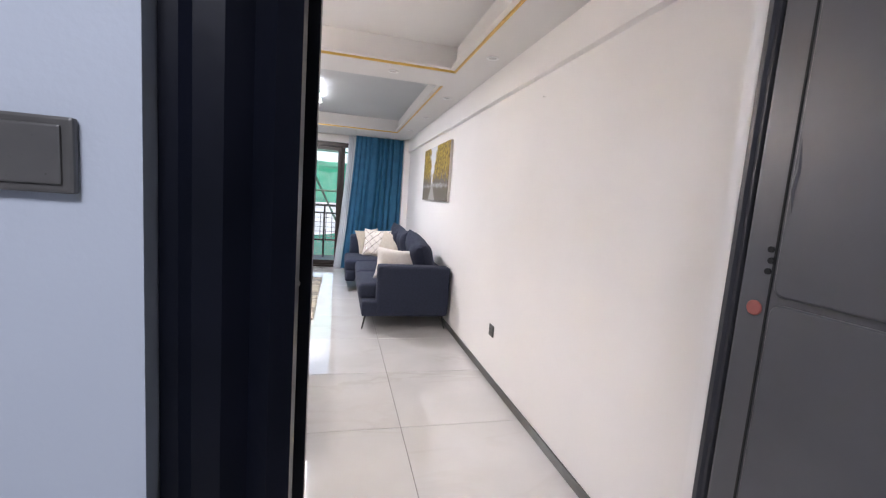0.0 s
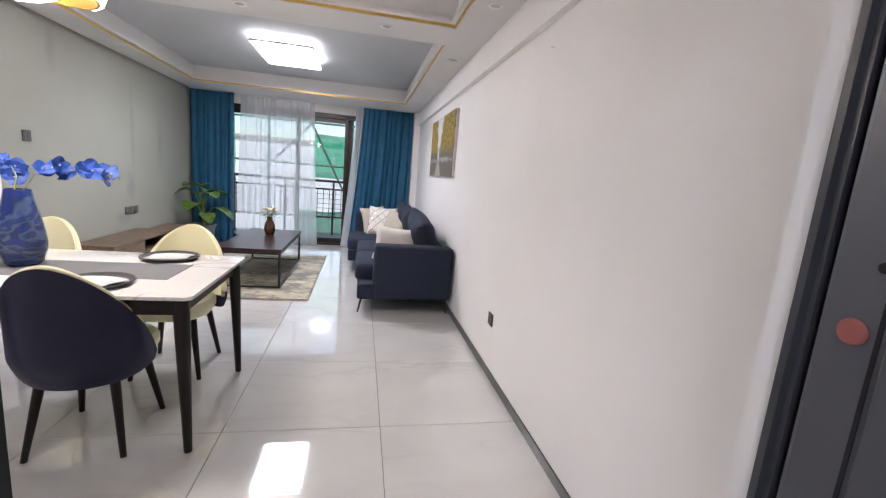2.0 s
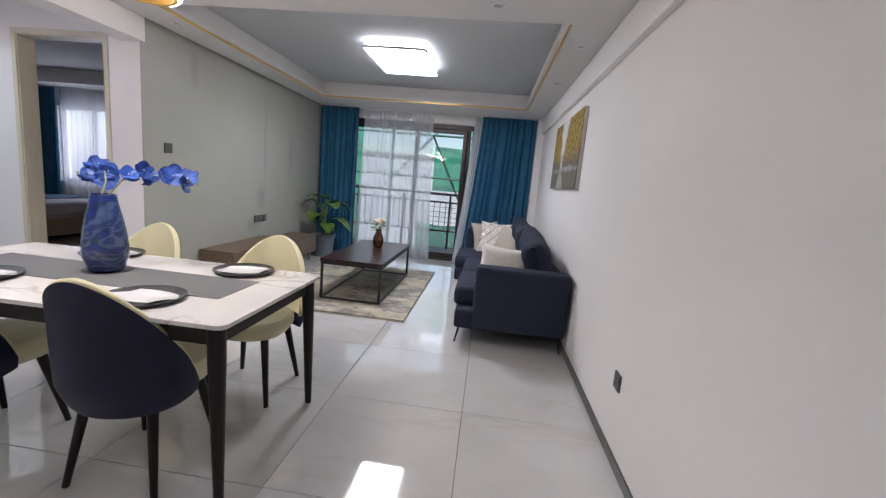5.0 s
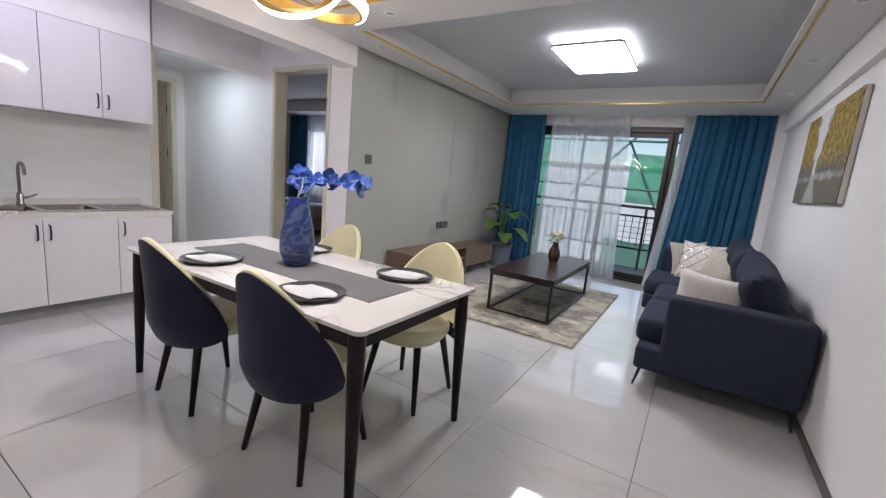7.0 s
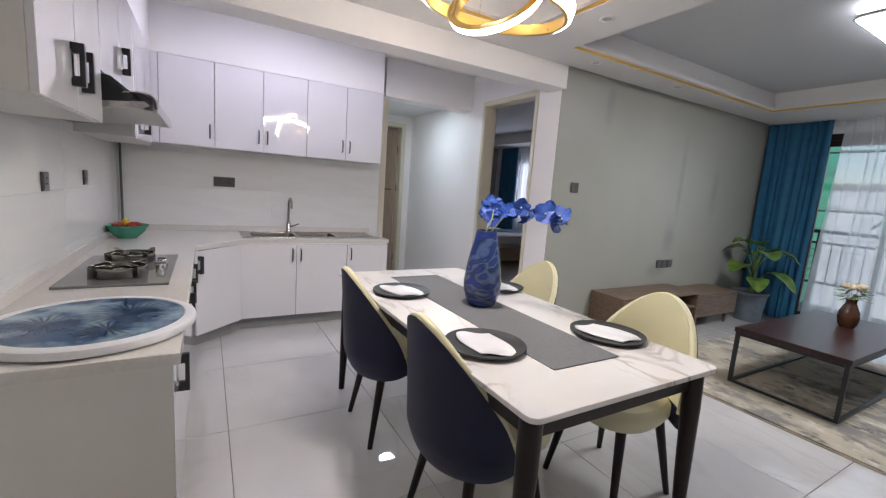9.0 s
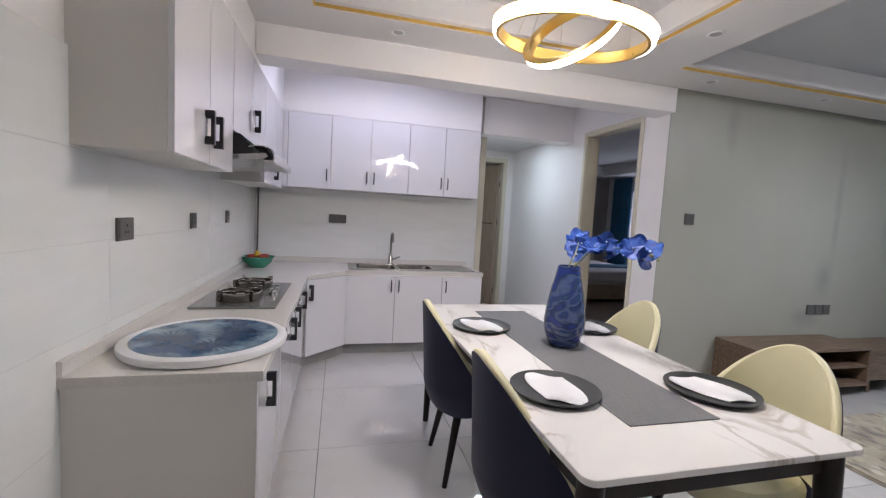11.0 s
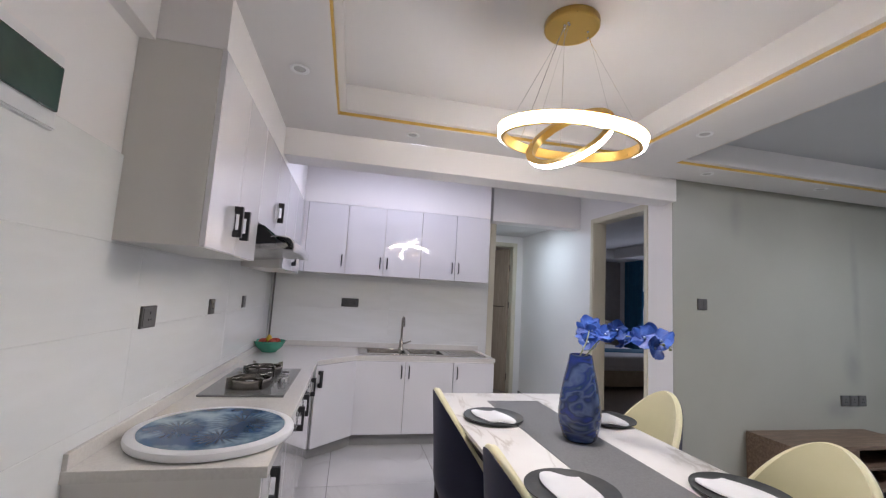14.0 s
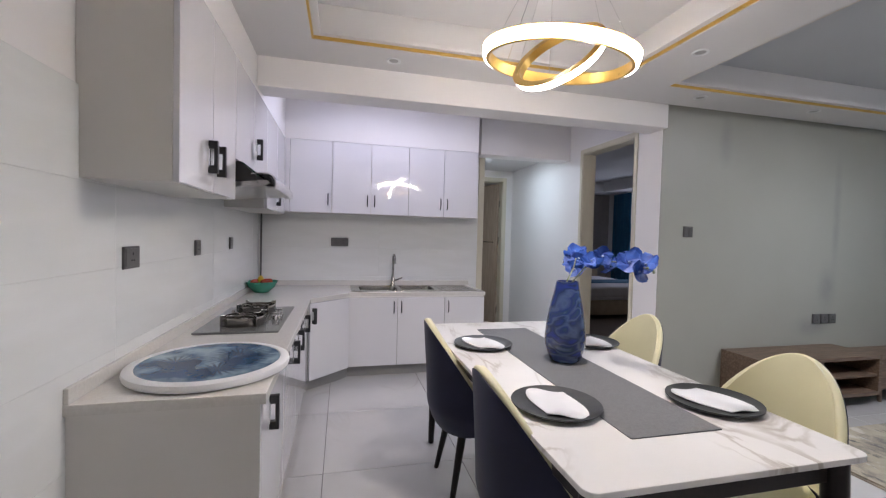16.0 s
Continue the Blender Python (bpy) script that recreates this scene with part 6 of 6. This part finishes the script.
def turntable():
    t = thing("round_tray", -2.625, 1.365, ZC, "round white tray with a blue flower print lying on the worktop", "tray")
    bm = bmesh.new()
    lathe(bm, [(0.0, 0.0), (0.255, 0.0), (0.283, 0.006), (0.287, 0.018), (0.284, 0.030), (0.274, 0.034), (0.252, 0.034), (0.250, 0.028), (0.0, 0.028)], 64)
    part("rim", bm, WHITEPL, t, smooth=True)
    bm = bmesh.new()
    lathe(bm, [(0.0, 0.0285), (0.249, 0.0285), (0.249, 0.0325), (0.0, 0.0328)], 64)
    part("glass_disc", bm, FLOWERPRINT, t, "blue dandelion print under glass")


def flower_print():
    """Pale blue ground with three dark radiating flower heads and a stem, printed under glass."""
    m = mat("blue flower print", (0.30, 0.41, 0.48), 0.05, 0, (0.02, 0.07, 0.16), 9, 0.65, spec=0.3)
    n, l = m.node_tree.nodes, m.node_tree.links
    p = n["Principled BSDF"]
    col = p.inputs["Base Color"].links[0].from_socket
    tc = n.new("ShaderNodeTexCoord")
    for cx, cy, r, petals in ((-0.05, 0.09, 0.15, 26), (0.02, -0.12, 0.12, 22), (0.12, 0.05, 0.11, 18)):
        mp, sep = n.new("ShaderNodeMapping"), n.new("ShaderNodeSeparateXYZ")
        mp.inputs["Location"].default_value = (-cx, -cy, 0)
        l.new(tc.outputs["Object"], mp.inputs["Vector"]), l.new(mp.outputs["Vector"], sep.inputs[0])
        ang, mul, sn, fac = (n.new("ShaderNodeMath") for _ in range(4))
        ang.operation, mul.operation, sn.operation, fac.operation = "ARCTAN2", "MULTIPLY", "SINE", "MULTIPLY"
        length = n.new("ShaderNodeVectorMath")
        length.operation = "LENGTH"
        l.new(mp.outputs["Vector"], length.inputs[0])
        l.new(sep.outputs["Y"], ang.inputs[0]), l.new(sep.outputs["X"], ang.inputs[1])
        mul.inputs[1].default_value = petals
        l.new(ang.outputs[0], mul.inputs[0]), l.new(mul.outputs[0], sn.inputs[0])
        near = n.new("ShaderNodeMapRange")
        near.inputs["From Min"].default_value, near.inputs["From Max"].default_value, near.inputs["To Min"].default_value, near.inputs["To Max"].default_value = 0.015, r, 1.7, 0
        l.new(length.outputs["Value"], near.inputs["Value"])
        sr = n.new("ShaderNodeMapRange")
        sr.inputs["From Min"].default_value, sr.inputs["From Max"].default_value, sr.inputs["To Min"].default_value = -0.4, 0.9, 0.25
        l.new(sn.outputs[0], sr.inputs["Value"])
        l.new(sr.outputs["Result"], fac.inputs[0]), l.new(near.outputs["Result"], fac.inputs[1])
        fac.use_clamp = True
        c = n.new("ShaderNodeMix")
        c.data_type = "RGBA"
        c.inputs["B"].default_value = (0.012, 0.03, 0.075, 1)
        l.new(col, c.inputs["A"]), l.new(fac.outputs[0], c.inputs["Factor"])
        col = c.outputs["Result"]
    l.new(col, p.inputs["Base Color"])
    return m


FLOWERPRINT = flower_print()
turntable()


def fruit_bowl():
    b = thing("fruit_bowl", -4.82, 1.16, ZC, "mint green colander bowl filled with fruit in the worktop corner", "bowl")
    bm = bmesh.new()
    lathe(bm, [(0.0, 0.0), (0.062, 0.0), (0.070, 0.010), (0.112, 0.048), (0.132, 0.096), (0.140, 0.099), (0.134, 0.090), (0.107, 0.048), (0.062, 0.016), (0.0, 0.014)], 36)
    part("bowl", bm, BOWL, b, smooth=True)
    for s in (-1, 1):
        bm = bmesh.new()
        tube(bm, [(s * 0.128, -0.03, 0.090), (s * 0.156, -0.02, 0.090), (s * 0.156, 0.02, 0.090), (s * 0.128, 0.03, 0.090)], 0.006, 8)
        part("handle", bm, BOWL, b, smooth=True)
    for name, x, y, z, r, m in (("apple", 0.045, 0.03, 0.085, 0.036, APPLE), ("apple", -0.05, 0.03, 0.083, 0.036, APPLE), ("apple", 0.03, -0.055, 0.085, 0.036, APPLE), ("lemon", -0.015, -0.01, 0.108, 0.032, LEMON), ("apple", -0.05, -0.045, 0.082, 0.034, APPLE), ("apple", 0.0, 0.06, 0.09, 0.034, APPLE)):
        f = thing(name, -4.82 + x, 1.16 + y, ZC + z - r, ("red apple" if name == "apple" else "yellow lemon") + " lying in the green bowl", "fruit", "fruit in the bowl")
        bm = bmesh.new()
        if name == "apple":
            lathe(bm, [(0.0, 0.10 * r), (0.5 * r, 0.0), (0.86 * r, 0.45 * r), (r, 1.05 * r), (0.85 * r, 1.62 * r), (0.4 * r, 1.86 * r), (0.08 * r, 1.70 * r), (0.0, 1.66 * r)], 18)
        else:
            lathe(bm, [(0.0, 0.0), (0.18 * r, 0.1 * r), (0.62 * r, 0.45 * r), (0.86 * r, 1.1 * r), (0.6 * r, 1.8 * r), (0.2 * r, 2.15 * r), (0.0, 2.25 * r)], 16)
        part("flesh", bm, m, f, smooth=True)


fruit_bowl()
p = thing("corner_pipe", XW + 0.03, YW + 0.03, ZC + 0.05, "thin dark pipe in the kitchen corner", "pipe")
bm = bmesh.new()
tube(bm, [(0, 0, 0.0), (0, 0, 0.69)], 0.009, 10)
part("pipe", bm, SKIRT, p)


def fuse_box():
    f = thing("fuse_box", -1.87, YK, 1.735, "white fuse box with a smoked green cover on the wall", "fuse box")
    part("frame", boxes((-0.18, 0.18, 0.0, 0.022, 0.0, 0.20), bevel=0.004), WHITEPL, f)
    part("cover", boxes((-0.165, 0.165, 0.0225, 0.034, 0.045, 0.165), bevel=0.004), GREENPL, f, "smoked green flip cover")
    part("lip", boxes((-0.175, 0.175, 0.0225, 0.028, 0.004, 0.010)), WHITEPL, f)


fuse_box()
k = thing("kitchen_ceiling_lamp", -4.30, 2.3, 2.62, "round white kitchen ceiling lamp, lit", "lamp")
bm = bmesh.new()
lathe(bm, [(0.0, 0.0), (0.17, 0.0), (0.175, -0.05), (0.15, -0.075), (0.0, -0.08)], 36)
part("diffuser", bm, KITCHENGLOW, k, smooth=True)

k = thing("hall_ceiling_lamp", -5.64, 3.77, 2.345, "small round white downlight in the hall ceiling, lit", "lamp")
bm = bmesh.new()
lathe(bm, [(0.0, 0.0), (0.115, 0.0), (0.118, -0.008), (0.112, -0.014), (0.10, -0.014), (0.10, -0.006), (0.0, -0.006)], 36)
part("bezel", bm, WHITEPL, k, smooth=True)
bm = bmesh.new()
lathe(bm, [(0.0, -0.0065), (0.099, -0.0065), (0.097, -0.012), (0.0, -0.016)], 36)
part("diffuser", bm, HALLGLOW, k, "glowing white diffuser", smooth=True)

# ---- tiles: floor, then walls ----
XS = [0.0, -0.787, -1.587, -2.387, -3.187, -3.987, -4.787, -5.587, -6.387, -6.775]
YS = [0.925, 1.774, 2.574, 3.374, 4.174, 4.974, 5.774, 6.574, 7.374, 8.16]


def floor_tiles():
    f = thing("floor", -1.85, 4.4, 0.0, "polished cream porcelain floor tiles", "floor")
    tagged(f, kind="structure")
    g, shared = 0.0016, {}
    for x1, x0 in zip(XS, XS[1:]):
        for y0, y1 in zip(YS, YS[1:]):
            a0, a1, b0, b1 = x0, x1, y0, y1
            if a1 <= -5.3 or a0 < -5.4:
                a0 = max(a0, -6.775)
            if a1 <= -3.70 and b0 >= YB:
                continue
            if a1 <= -3.70:
                b1 = min(b1, YB + 0.02)
            if a1 <= XK and b1 <= 3.40:
                continue
            if b1 - b0 < 0.02:
                continue
            w, d = a1 - a0 - 2 * g, b1 - b0 - 2 * g
            key = (round(w, 3), round(d, 3))
            if key not in shared:
                bm = bmesh.new()
                box(bm, -w / 2, w / 2, -d / 2, d / 2, -0.008, 0.0, 0.0012, 1)
                t = part("tile", bm, TILE, f)
                shared[key] = t.data
            else:
                t = new("tile", shared[key])
                t.parent = f
            t.location = ((a0 + a1) / 2 + 1.85, (b0 + b1) / 2 - 4.4, 0)


def wall_tiles(name, origin, along, length, rows, start, label):
    """Tiles 1.2 by 0.3 on a wall; along is the direction of a row, the face is set 10 mm proud."""
    w = thing(name, *origin, label, "wall")
    tagged(w, kind="structure")
    g, shared = 0.0007, {}
    n = int(math.ceil(length / 1.2))
    for r in range(rows):
        z0, z1 = start + r * 0.3, start + (r + 1) * 0.3
        for i in range(n):
            a0, a1 = i * 1.2, min((i + 1) * 1.2, length)
            lo = max(z0, 0.0)
            key = (round(a1 - a0, 3), round(z1 - lo, 3))
            if key not in shared:
                ww, hh = a1 - a0 - 2 * g, z1 - lo - 2 * g
                bm = bmesh.new()
                if along == "x":
                    box(bm, -ww / 2, ww / 2, 0.002, 0.010, -hh / 2, hh / 2, 0.001, 1)
                else:
                    box(bm, 0.002, 0.010, -ww / 2, ww / 2, -hh / 2, hh / 2, 0.001, 1)
                t = part("tile", bm, WTILE, w)
                shared[key] = t.data
            else:
                t = new("tile", shared[key])
                t.parent = w
            t.location = (-(a0 + a1) / 2 if along == "x" else 0.0, (a0 + a1) / 2 if along == "y" else 0.0, (lo + z1) / 2)
    bm = bmesh.new()
    top = start + rows * 0.3
    if along == "x":
        box(bm, -length, 0.0, 0.0, 0.0088, 0.0, top - 0.001)
    else:
        box(bm, 0.0, 0.0088, 0.0, length, 0.0, top - 0.001)
    part("grout", bm, mat("pale tile grout", (0.70, 0.70, 0.68), 0.7), w)


floor_tiles()
wall_tiles("wall_tiles_side", (-1.42, YK, 0.0), "x", -1.42 - XK, 6, -0.012, "glossy off-white kitchen wall tiles")
wall_tiles("wall_tiles_back", (XK, YK + 0.010, 0.0), "y", 3.40 - YK - 0.010, 6, -0.012, "glossy off-white kitchen wall tiles")
